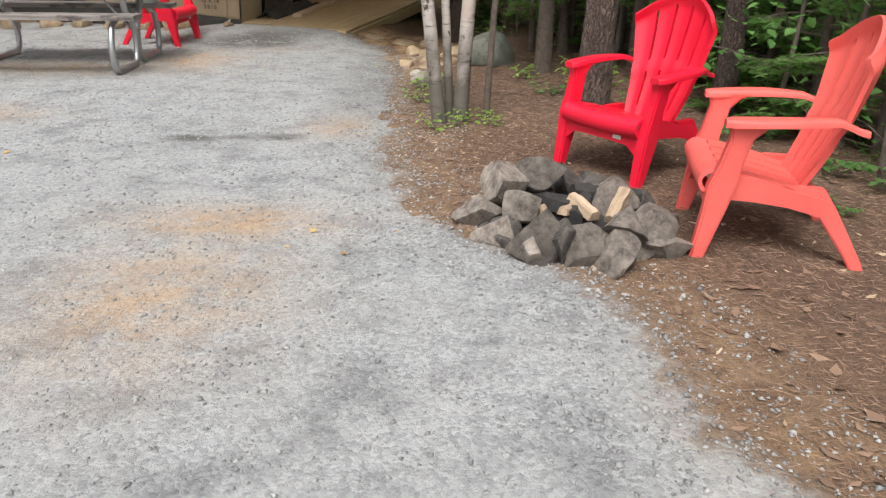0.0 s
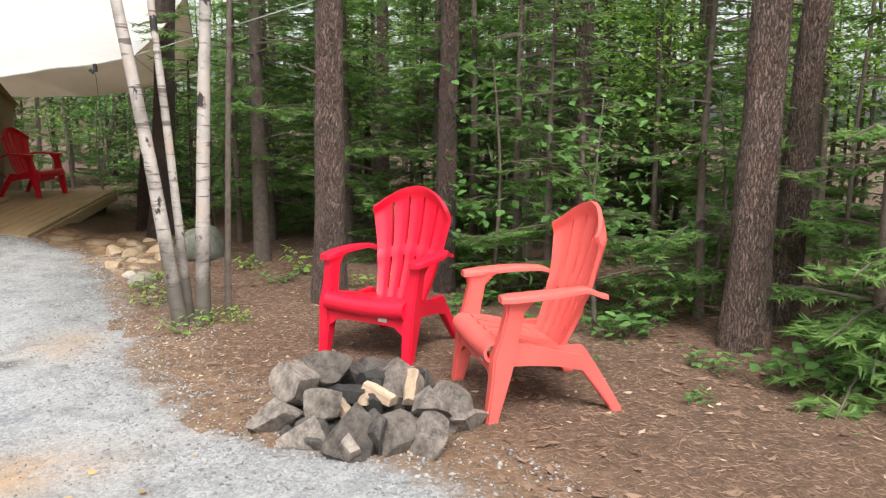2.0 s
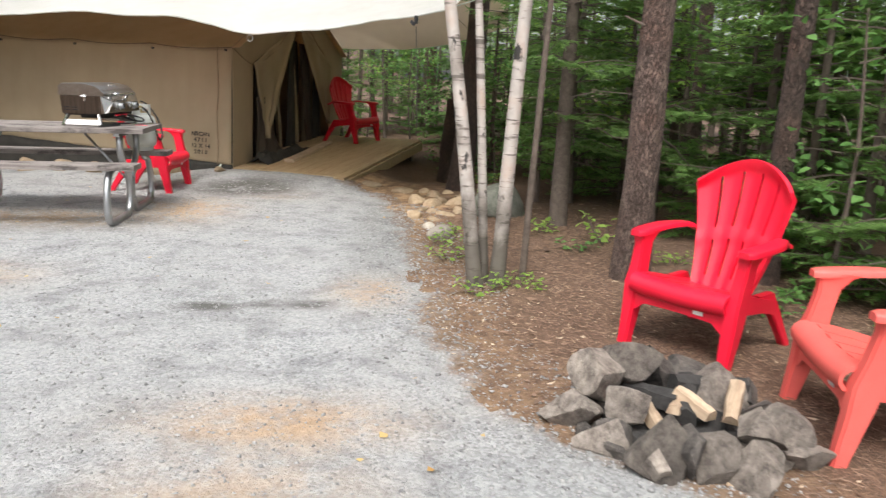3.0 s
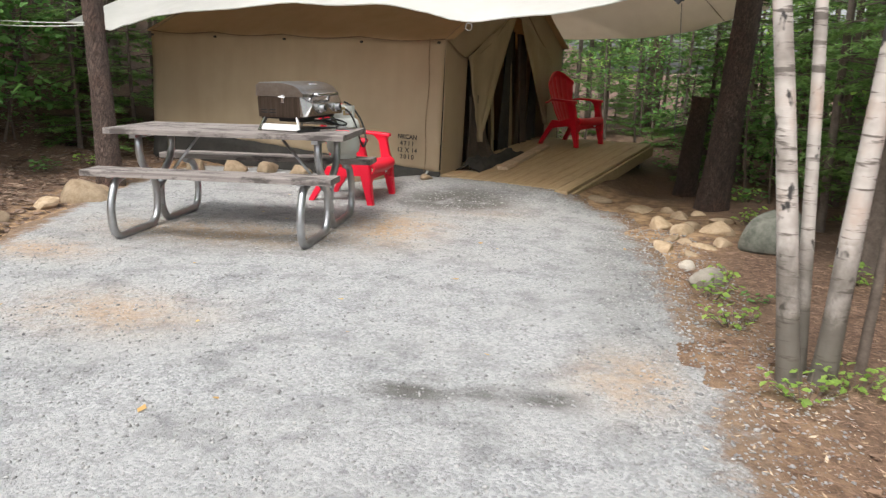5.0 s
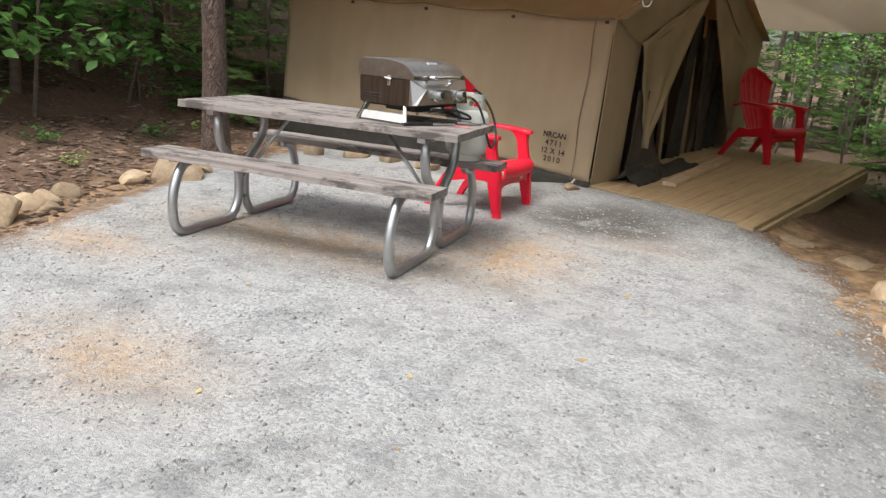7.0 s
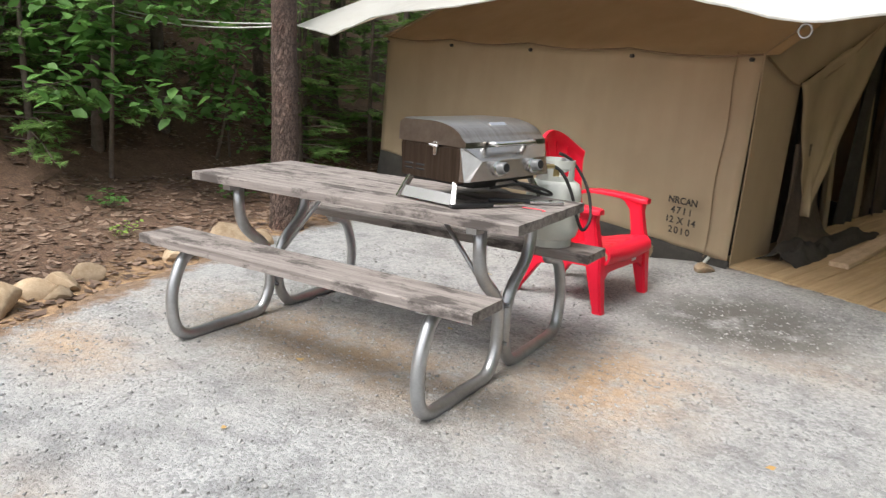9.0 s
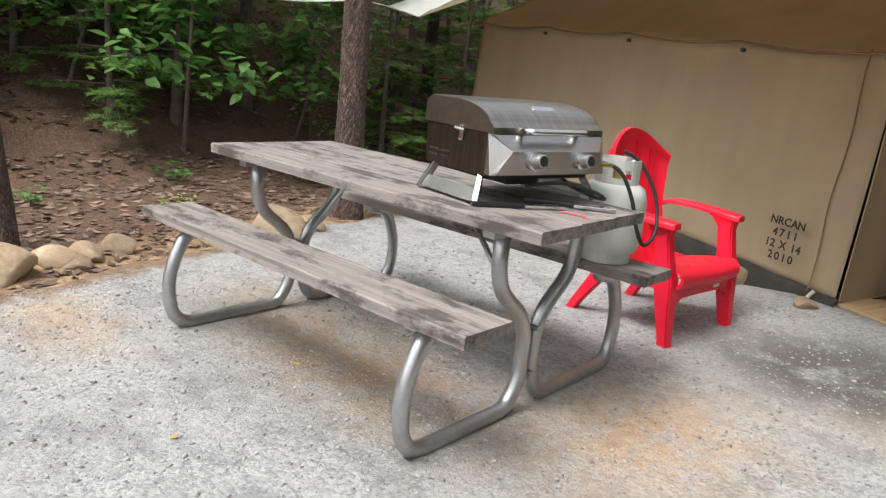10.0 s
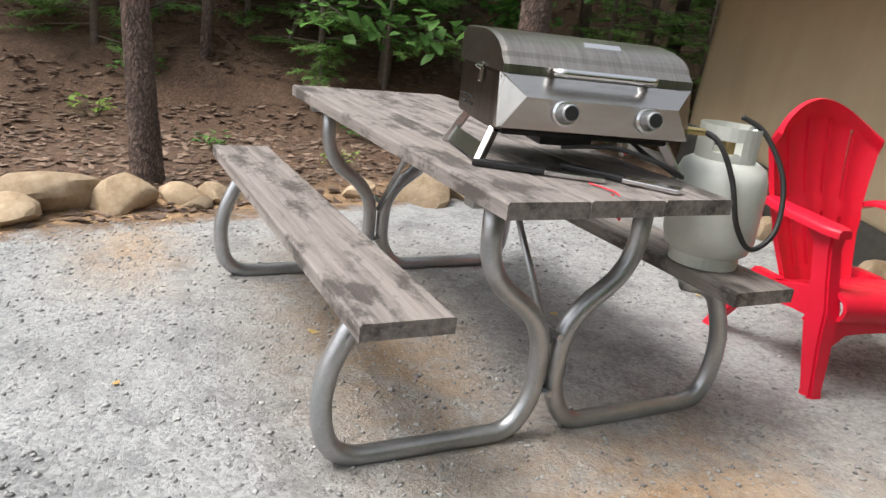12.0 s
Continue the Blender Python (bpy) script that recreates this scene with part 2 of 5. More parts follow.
# near-black of the sod cloth, fallen cloth and the tent's unlit inside
M_DARKCLOTH = simple("sod_cloth_and_unlit_inside", (0.018, 0.017, 0.015), (0.05, 0.046, 0.04), 8, 0.9, bump=0.3)
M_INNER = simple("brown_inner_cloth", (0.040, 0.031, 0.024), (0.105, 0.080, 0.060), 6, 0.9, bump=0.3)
M_STENCIL = simple("black_stencil_ink", (0.02, 0.018, 0.015), (0.05, 0.045, 0.04), 60, 0.9)
M_SEAM = simple("brown_seam", (0.17, 0.115, 0.065), (0.25, 0.18, 0.11), 30, 0.9)
M_ROPE = simple("pale_rope", (0.45, 0.47, 0.42), (0.62, 0.63, 0.58), 50, 0.8)
M_CORD = simple("dark_cord", (0.03, 0.03, 0.028), (0.06, 0.058, 0.05), 50, 0.8)
M_PINE = material("red_pine_bark", bark_build((0.115, 0.078, 0.062), (0.29, 0.205, 0.17), (0.29, 0.155, 0.11)), 0.95, bump=2.6)
M_PINEDARK = material("dark_pine_bark", bark_build((0.075, 0.052, 0.042), (0.17, 0.115, 0.09), (0.20, 0.10, 0.07)), 0.95, bump=2.2)
M_TWIG = simple("twig_bark", (0.065, 0.05, 0.04), (0.17, 0.135, 0.11), 20, 0.95, bump=0.3)
M_BIRCH = material("birch_bark", birch_build, 0.7, bump=0.35)
M_NEEDLE = leafy("fir_needles", (0.090, 0.180, 0.050), (0.280, 0.460, 0.130), 0.55)
M_LEAF = leafy("green_leaf", (0.072, 0.180, 0.042), (0.204, 0.408, 0.108), 0.5)
M_LIME = leafy("sunlit_leaf", (0.19, 0.35, 0.055), (0.45, 0.66, 0.16), 0.62)
M_DEADLEAF = leafy("dead_leaf", (0.07, 0.038, 0.024), (0.37, 0.24, 0.165), 0.1)
# dead leaf again, its dark end lowered for the shade on the bank
M_BANKLEAF = leafy("shaded_dead_leaf", (0.035, 0.02, 0.014), (0.36, 0.25, 0.185), 0.1)
M_CHIP = leafy("wood_chip", (0.35, 0.24, 0.14), (0.66, 0.54, 0.40), 0.0)


def rock_build(a, b):
    def build(node, link):
        v = coords(node, link)
        oi = node("ShaderNodeObjectInfo")
        n = noise_tex(node, link, v, 11, 10, 0.75)
        n2 = noise_tex(node, link, v, 2.2, 3)
        c = ramp(node, link, n, [(0.36, a), (0.62, b)])
        c = mixed(node, link, maths(node, link, "MULTIPLY", ramp(node, link, n2, [(0.45, (0, 0, 0)), (0.7, (1, 1, 1))]), 0.5), c, tuple(x * 0.5 for x in a))
        hsv = node("ShaderNodeHueSaturation")
        link(c, hsv.inputs["Color"])
        link(maths(node, link, "ADD", maths(node, link, "MULTIPLY", oi.outputs["Random"], 0.75), 0.62), hsv.inputs["Value"])
        return hsv.outputs["Color"], n
    return build


M_ROCK = material("grey_field_stone", rock_build((0.085, 0.070, 0.060), (0.37, 0.32, 0.275)), 0.9, bump=1.8)
M_SOOT = material("sooty_stone", rock_build((0.03, 0.027, 0.025), (0.16, 0.14, 0.125)), 0.9, bump=1.8)
M_TANROCK = material("sandy_stone", rock_build((0.281, 0.200, 0.119), (0.459, 0.357, 0.246)), 0.9, bump=0.5)
M_PALEROCK = material("pale_stone", rock_build((0.340, 0.297, 0.238), (0.527, 0.484, 0.416)), 0.9, bump=0.5)
M_MOSSROCK = material("green_grey_boulder", rock_build((0.10, 0.11, 0.085), (0.25, 0.25, 0.21)), 0.9, bump=0.6)


# ---- mesh helpers ----
def finish(bm, name, mat, smooth=False):
    me = bpy.data.meshes.new(name)
    bmesh.ops.recalc_face_normals(bm, faces=bm.faces)
    bm.to_mesh(me)
    bm.free()
    me.materials.append(mat)
    if smooth:
        me.polygons.foreach_set("use_smooth", [True] * len(me.polygons))
    return me


def thing(name, label, category, m=None, group="", kind=""):
    ob = tagged(new(name), label, category, group, kind)
    ob.empty_display_size = 0.05
    if m is not None:
        ob.matrix_world = m
    return ob


def part(name, bm, mat, parent, label="", smooth=False, m=None):
    me = bm if isinstance(bm, bpy.types.Mesh) else finish(bm, name, mat, smooth)
    ob = new(name, me)
    ob.parent = parent
    if m is not None:
        ob.matrix_basis = m
    return tagged(ob, label)


def solo(name, bm, mat, label, category, m=None, group="", kind="", smooth=False):
    me = bm if isinstance(bm, bpy.types.Mesh) else finish(bm, name, mat, smooth)
    ob = tagged(new(name, me), label, category, group, kind)
    if m is not None:
        ob.matrix_world = m
    return ob


def raw_mesh(name, verts, faces, mat, smooth=False):
    me = bpy.data.meshes.new(name)
    me.from_pydata(verts, [], faces)
    me.materials.append(mat)
    if smooth:
        me.polygons.foreach_set("use_smooth", [True] * len(me.polygons))
    me.update()
    return me


def box(bm, size, at=(0, 0, 0), turn=None, bevel=0.0):
    m = Matrix.Translation(at) @ (turn if turn is not None else Matrix()) @ Matrix.Diagonal((*size, 1))
    vs = bmesh.ops.create_cube(bm, size=1, matrix=m)["verts"]
    if bevel:
        es = {e for v in vs for e in v.link_edges}
        bmesh.ops.bevel(bm, geom=list(es), offset=bevel, segments=2, affect="EDGES", profile=0.6)
    return bm


def boxed(size, at=(0, 0, 0), turn=None, bevel=0.0):
    return box(bmesh.new(), size, at, turn, bevel)


def loft(bm, rings, closed=True, caps=True):
    rows = [[bm.verts.new(p) for p in r] for r in rings]
    n = len(rows[0])
    for a, b in zip(rows, rows[1:]):
        for i in range(n if closed else n - 1):
            j = (i + 1) % n
            bm.faces.new((a[i], a[j], b[j], b[i]))
    if caps and closed:
        bm.faces.new(rows[0][::-1])
        bm.faces.new(rows[-1])
    return bm


def tube(bm, pts, radius, sides=10, closed=False):
    """A round tube through pts; radius is one number or one for each point."""
    pts = [Vector(p) for p in pts]
    rs = radius if isinstance(radius, (list, tuple)) else [radius] * len(pts)
    rings, side = [], None
    for i, p in enumerate(pts):
        d = (pts[min(i + 1, len(pts) - 1)] - pts[max(i - 1, 0)]).normalized()
        if side is None:
            side = d.orthogonal().normalized()
        side = (side - d * side.dot(d)).normalized()
        up = d.cross(side)
        rings.append([p + rs[i] * (math.cos(a) * side + math.sin(a) * up) for a in (k * math.tau / sides for k in range(sides))])
    return loft(bm, rings)


def smooth_path(pts, n=6):
    """Catmull-Rom through pts."""
    pts = [Vector(p) for p in pts]
    out = []
    for i in range(len(pts) - 1):
        p0, p1, p2, p3 = pts[max(i - 1, 0)], pts[i], pts[i + 1], pts[min(i + 2, len(pts) - 1)]
        for k in range(n):
            t = k / n
            out.append(0.5 * (2 * p1 + (p2 - p0) * t + (2 * p0 - 5 * p1 + 4 * p2 - p3) * t * t + (3 * p1 - p0 - 3 * p2 + p3) * t ** 3))
    return out + [pts[-1]]


def rounded_path(pts, r, n=6):
    """Straight runs joined by arcs of about radius r."""
    pts = [Vector(p) for p in pts]
    out = [pts[0]]
    for a, b, c in zip(pts, pts[1:], pts[2:]):
        u, w = (a - b), (c - b)
        k = min(r, u.length * 0.48, w.length * 0.48)
        s, e = b + u.normalized() * k, b + w.normalized() * k
        out += [(1 - t) ** 2 * s + 2 * t * (1 - t) * b + t * t * e for t in (i / n for i in range(n + 1))]
    return out + [pts[-1]]


def lathe(bm, profile, sides=24):
    return loft(bm, [[(r * math.cos(a), r * math.sin(a), z) for a in (k * math.tau / sides for k in range(sides))] for r, z in profile])


def smoothstep(a, b, x):
    t = min(1.0, max(0.0, (x - a) / (b - a)))
    return t * t * (3 - 2 * t)


# ---- lie of the land ----
TENT_YAW = -14.5
TENT_AT = Vector((-2.605, 10.497, 0))
AWAY = Vector((math.sin(radians(14.5)), math.cos(radians(14.5)), 0))
ALONG = Vector((-math.cos(radians(14.5)), math.sin(radians(14.5)), 0))
PAD = [(-6.5, -8.0), (1.9, -8.0), (1.75, 0.6), (1.3, 1.8), (0.98, 2.5), (0.9, 3.1), (0.72, 3.5), (0.3, 3.95), (0.08, 4.3), (-0.2, 5.1), (-0.12, 5.8), (-0.3, 6.6),
       (-0.33, 7.6), (-0.5, 8.6), (-0.72, 9.6), (-1.2, 10.1), (-2.75, 10.75), (-4.6, 11.2), (-5.9, 11.0), (-5.75, 9.0), (-5.35, 7.9), (-5.0, 6.8), (-4.6, 5.6), (-4.5, 3.0)]


def pad_depth(x, y):
    """Metres inside (+) or outside (-) the gravel's outline."""
    inside, best = False, 1e9
    for (x0, y0), (x1, y1) in zip(PAD, PAD[1:] + PAD[:1]):
        if (y0 > y) != (y1 > y) and x < x0 + (y - y0) / (y1 - y0) * (x1 - x0):
            inside = not inside
        dx, dy = x1 - x0, y1 - y0
        t = min(1, max(0, ((x - x0) * dx + (y - y0) * dy) / (dx * dx + dy * dy)))
        best = min(best, (x - x0 - t * dx) ** 2 + (y - y0 - t * dy) ** 2)
    return math.sqrt(best) * (1 if inside else -1)


def land(x, y):
    p = Vector((x, y, 0)) - TENT_AT
    u, w = p.dot(ALONG), p.dot(AWAY)
    z = (0.02 + 0.09 * smoothstep(0.95, 0.1, u)) * smoothstep(-1.0, -0.1, w) * smoothstep(-1.9, -1.3, u) * smoothstep(6.5, 5, u)
    left = max(0.0, -6.3 - x)
    z += min(6.0, 0.22 * left * smoothstep(0, 2.5, left)) + min(5.0, 0.34 * max(0.0, -7.9 - x))
    z -= 0.12 * smoothstep(0.6, 3.5, x - 0.5) * smoothstep(8, 10, y)
    z -= 0.16 * smoothstep(-1.0, -0.3, x) * smoothstep(10.3, 11.6, y) * smoothstep(16, 14, y)
    far = max(0.0, math.hypot(x, y - 6) - 14)
    z += min(2.0, 0.03 * far) if x < -6 else 0
    return z


def sand_at(x, y):
    s = 0.0
    for cx, cy, rx, ry, a in ((-0.85, 3.95, 0.45, 0.22, 0.9), (-0.9, 3.2, 0.42, 0.5, 0.75), (-0.62, 5.74, 0.22, 0.3, 0.8), (-2.5, 8.25, 0.42, 0.6, 0.9), (-3.6, 7.75, 1.0, 0.34, 0.9),
                              (-3.3, 5.9, 0.5, 0.3, 0.7), (-4.6, 6.9, 0.5, 0.25, 0.7), (-1.9, 9.2, 0.4, 0.3, 0.35), (-2.2, 3.2, 0.6, 0.3, 0.4), (0.2, 4.6, 0.25, 0.5, 0.7), (0.95, 2.7, 0.18, 0.5, 0.4)):
        s = max(s, a * math.exp(-(((x - cx) / rx) ** 2 + ((y - cy) / ry) ** 2)))
    return s


def damp_shade_at(x, y):
    s = 0.0
    # Damp spots; the (-3.5, 7.6) entry also paints shade under the table.
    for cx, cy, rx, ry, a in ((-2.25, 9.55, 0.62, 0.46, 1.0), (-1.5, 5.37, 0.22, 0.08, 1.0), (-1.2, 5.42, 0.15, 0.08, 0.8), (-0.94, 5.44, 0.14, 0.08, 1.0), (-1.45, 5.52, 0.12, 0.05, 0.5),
                              # table entry, then darker gravel by the fire pit and the right edge
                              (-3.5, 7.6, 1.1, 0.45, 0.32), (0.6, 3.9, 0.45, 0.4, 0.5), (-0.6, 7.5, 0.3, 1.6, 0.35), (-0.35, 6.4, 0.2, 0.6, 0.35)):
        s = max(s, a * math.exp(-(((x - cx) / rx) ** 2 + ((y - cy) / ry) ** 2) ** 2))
    return s


def sheet(name, xs, ys, height, mat, extra):
    verts = [(x, y, height(x, y)) for y in ys for x in xs]
    n = len(xs)
    faces = [(j * n + i, j * n + i + 1, (j + 1) * n + i + 1, (j + 1) * n + i) for j in range(len(ys) - 1) for i in range(n - 1)]
    me = raw_mesh(name, verts, faces, mat, True)
    for key, fn in extra:
        a = me.attributes.new(key, "FLOAT", "POINT")
        a.data.foreach_set("value", [fn(x, y) for y in ys for x in xs])
    return me


def spaced(lo, hi, core_lo, core_hi, fine, coarse):
    out = list(np.arange(core_lo, core_hi, fine))
    step, v = fine, core_hi
    while v < hi:
        out.append(v)
        step = min(step * 1.35, coarse)
        v += step
    out.append(hi)
    step, v = fine, core_lo
    while v > lo:
        step = min(step * 1.35, coarse)
        v -= step
        out.insert(0, max(v, lo))
    return [float(q) for q in out]


def floor_height(x, y):
    d = pad_depth(x, y) if abs(x) < 9 and -9 < y < 14 else -5
    z = land(x, y) + 0.03 * noise.noise((x * 1.3, y * 1.3, 0)) + 0.13 * smoothstep(-6.6, -8.2, x) * noise.noise((x * 1.9, y * 1.9, 4)) + 0.012 * noise.noise((x * 6, y * 6, 3))
    z += 0.02 * smoothstep(0, -0.5, d)
    return z - 0.09 * smoothstep(0.15, 0.6, d)


def floor_sand(x, y):
    d = pad_depth(x, y) if abs(x) < 9 and -9 < y < 14 else -5
    left = smoothstep(-3, -4, x) + 0.9 * smoothstep(7.5, 8.5, y) * smoothstep(-2, -1, x) + 0.35
    reach = -0.55 - 0.6 * smoothstep(7.8, 9.0, y) * smoothstep(-2, -1, x)
    return min(1.0, smoothstep(reach, -0.1, d) * left)


floor = solo("ground", sheet("ground", spaced(-160, 160, -7, 5, 0.12, 14), spaced(-60, 220, -1, 14, 0.12, 14), floor_height, M_LITTER, [("sand", floor_sand)]), M_LITTER,
             "brown forest floor of pine needles and dead leaves", "ground", kind="structure")


def pad_height(x, y):
    d = pad_depth(x, y) + 0.16 * noise.noise((x * 2.1, y * 2.1, 7)) + 0.06 * noise.noise((x * 9, y * 9, 2))
    return land(x, y) + 0.012 * noise.noise((x * 1.1, y * 1.1, 5)) + 0.006 * noise.noise((x * 7, y * 7, 1)) + 0.014 - 0.075 * smoothstep(0.12, -0.35, d)


def pad_edge(x, y):
    return smoothstep(0.38, -0.1, pad_depth(x, y))


pad_xs = [float(v) for v in np.arange(-6.9, 2.3, 0.075)]
pad_ys = [-8.3, -6, -4, -2.5, -1.5, -0.8] + [float(v) for v in np.arange(-0.3, 11.6, 0.075)]
pad = solo("gravel_pad", sheet("gravel_pad", pad_xs, pad_ys, pad_height, M_GRAVEL, [("sand", sand_at), ("damp_shade", damp_shade_at), ("edge", pad_edge)]), M_GRAVEL,
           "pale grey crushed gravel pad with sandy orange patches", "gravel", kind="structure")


# ---- rocks ----
def rock_mesh(seed, size, mat, angular=0.6, sub=3):
    rnd = random.Random(seed)
    bm = bmesh.new()
    bmesh.ops.create_icosphere(bm, subdivisions=sub, radius=1)
    planes = []
    for _ in range(8):
        d = Vector((rnd.uniform(-1, 1), rnd.uniform(-1, 1), rnd.uniform(-1, 1))).normalized()
        planes.append((d, rnd.uniform(0.34, 0.62)))
    off = rnd.uniform(0, 100)
    for v in bm.verts:
        p = v.co.copy()
        for d, k in planes:
            e = p.dot(d) - k
            if e > 0:
                p -= d * e * angular
        p *= 1 + 0.07 * noise.noise(p * 1.7 + Vector((off, 0, 0))) + 0.035 * noise.noise(p * 5 + Vector((0, off, 0))) + 0.02 * noise.noise(p * 13 + Vector((off, off, 0)))
        v.co = Vector((p.x * size[0], p.y * size[1], p.z * size[2])) * 0.76
    me = finish(bm, "rock", mat, True)
    me.set_sharp_from_angle(angle=radians(22))
    return me


# ---- picnic table ----
TABLE = pose(-3.60, 7.975, 0.0, 0, 0, 5.0)


def plank(length, width, thick, seed):
    """A worn plank along x, its top at z = 0, with softened, uneven edges."""
    bm = bmesh.new()
    n, rings = 14, []
    for i in range(n + 1):
        x = -length / 2 + length * i / n
        w = width / 2 + 0.002 * noise.noise((x * 5, seed, 0))
        d = 0.0015 * noise.noise((x * 4, seed, 9))
        c = 0.005
        rings.append([(x, -w, -thick), (x, w, -thick), (x, w, -c + d), (x, w - c, d), (x, -w + c, d), (x, -w, -c + d)])
    return loft(bm, rings)


def picnic_table():
    t = thing("picnic_table", "weathered grey wooden picnic table on bent galvanised pipe legs", "table", TABLE)
    for k, y in enumerate((-0.2375, 0.0, 0.2375)):
        part("tabletop_plank", plank(1.84 - 0.012 * k, 0.229, 0.042, k), M_OLDWOOD, t, m=pose(0, y, 0.79))
    for y, s in ((-0.56, 11), (0.56, 15)):
        part("bench_plank", plank(1.84, 0.235, 0.042, s), M_OLDWOOD, t, m=pose(0, y, 0.52))
    for x in (-0.70, 0.70):
        for s in (-1, 1):
            pts = rounded_path([(x, s * 0.47, 0.468), (x, s * 0.60, 0.44), (x, s * 0.685, 0.26), (x, s * 0.655, 0.031), (x, s * 0.10, 0.031), (x, s * 0.032, 0.14), (x, s * 0.032, 0.37),
                                (x, s * 0.245, 0.53), (x, s * 0.25, 0.742)], 0.13, 7)
            part("pipe_leg", tube(bmesh.new(), pts, 0.0285, 14), M_STEEL, t, smooth=True)
            part("seat_bracket", boxed((0.05, 0.22, 0.008), (x, s * 0.56, 0.473), bevel=0.002), M_STEEL, t)
        part("top_bracket", boxed((0.05, 0.66, 0.03), (x, 0, 0.732), bevel=0.004), M_STEEL, t)
        for z in (0.16, 0.34):
            bm = bmesh.new()
            tube(bm, [(x - 0.04, 0, z), (x + 0.04, 0, z)], 0.011, 8)
            part("bolt", bm, M_STEEL, t)
        d = -1 if x > 0 else 1
        bm = tube(bmesh.new(), [(x + d * 0.012, 0, 0.30), (x + d * 0.36, 0, 0.715)], 0.011, 8)
        part("diagonal_brace", bm, M_STEEL, t, smooth=True)
    part("brace_plate", boxed((0.95, 0.09, 0.03), (0, 0, 0.732), bevel=0.003), M_OLDWOOD, t)
    return t


picnic_table()


# ---- plastic garden chairs ----
def moulded(name, bm, mat, parent, label=""):
    """A smooth plastic part with its creases kept."""
    ob = part(name, bm, mat, parent, label, smooth=True)
    ob.data.set_sharp_from_angle(angle=radians(38))
    return ob


def garden_chair(mat, label, m, tall=0.985, wide=0.97):
    c = thing("garden_chair", label, "chair", m @ Matrix.Diagonal((wide, 0.93, tall, 1)), "plastic garden chairs of the camp")
    # back: five slats between thin slits, narrow at the waist, square shoulders and a hooded arch
    bm = bmesh.new()
    cols = []
    for k in range(5):
        a, b = -1 + 0.4 * k, -0.6 + 0.4 * k
        cols += [a + (0.019 if k else 0), a * 0.75 + b * 0.25, (a + b) / 2, a * 0.25 + b * 0.75, b - (0.019 if k < 4 else 0)]
    rows = [i / 34 for i in range(35)]

    def back_point(s, r):
        half = 0.172 + 0.108 * min(1.0, r / 0.92) - 0.012 * smoothstep(0.93, 1.0, r)
        h = 0.70 * r * (1.0 - 0.19 * abs(s) ** 1.9)
        lean = 0.33 * h + 0.03 * math.sin(r * 3.1)
        bowl = -0.05 * s * s * (0.6 + 0.4 * r)
        slat = 0.004 * math.cos(((s + 1) / 0.4 % 1.0 - 0.5) * math.pi * 2)
        band = -0.006 * smoothstep(0.34, 0.38, r) * smoothstep(0.48, 0.44, r)
        hood = -0.034 * smoothstep(0.86, 1.0, r) ** 1.5 - 0.014 * smoothstep(0.86, 1.0, abs(s)) * smoothstep(0.3, 0.8, r)
        return (s * half, 0.14 + lean + bowl + slat * smoothstep(0.97, 0.86, r) + band + hood, 0.285 + h)
    grid = [[bm.verts.new(back_point(s, r)) for s in cols] for r in rows]
    for j in range(len(rows) - 1):
        for i in range(len(cols) - 1):
            if i % 5 == 4 and (3 <= j < 13 or 16 <= j < 31):
                continue
            bm.faces.new((grid[j][i], grid[j][i + 1], grid[j + 1][i + 1], grid[j + 1][i]))
    bmesh.ops.recalc_face_normals(bm, faces=bm.faces)
    bmesh.ops.solidify(bm, geom=bm.faces[:], thickness=0.02)
    moulded("backrest", bm, mat, c)
    # seat: a broad rolled front, a row of short slits, then slats running back
    bm = bmesh.new()
    prof = [(-0.292, 0.287), (-0.318, 0.296), (-0.333, 0.318), (-0.337, 0.342), (-0.328, 0.366), (-0.308, 0.383), (-0.28, 0.391), (-0.245, 0.389), (-0.236, 0.388), (-0.12, 0.366), (0.0, 0.338), (0.012, 0.335), (0.10, 0.314), (0.20, 0.294)]
    grid = [[bm.verts.new((s * (0.268 - 0.04 * smoothstep(-0.2, 0.2, y)), y, z - 0.014 * (1 - s * s))) for s in cols] for y, z in prof]
    for j in range(len(prof) - 1):
        for i in range(len(cols) - 1):
            if i % 5 == 4 and j in (8, 9, 11):
                continue
            if j == 7 and i % 5 in (1, 2):
                continue
            bm.faces.new((grid[j][i], grid[j][i + 1], grid[j + 1][i + 1], grid[j + 1][i]))
    bmesh.ops.recalc_face_normals(bm, faces=bm.faces)
    bmesh.ops.solidify(bm, geom=bm.faces[:], thickness=0.016)
    moulded("seat", bm, mat, c)
    # apron: hangs under the roll and curves down into the legs
    rings = []
    for i in range(17):
        q = -1 + i / 8
        low = 0.232 - 0.05 * smoothstep(0.72, 1.0, abs(q)) + 0.008 * (1 - q * q)
        rings.append([(q * 0.262, -0.296, low), (q * 0.262, -0.276, low), (q * 0.262, -0.272, 0.30), (q * 0.262, -0.292, 0.30)])
    moulded("front_apron", loft(bmesh.new(), rings), mat, c)
    for s in (-1, 1):
        def ring(x, y, z, wx, wy):
            return [(s * x + dx * wx, y + dy * wy, z) for dx, dy in ((-1, -1), (1, -1), (1, 1), (-1, 1))]
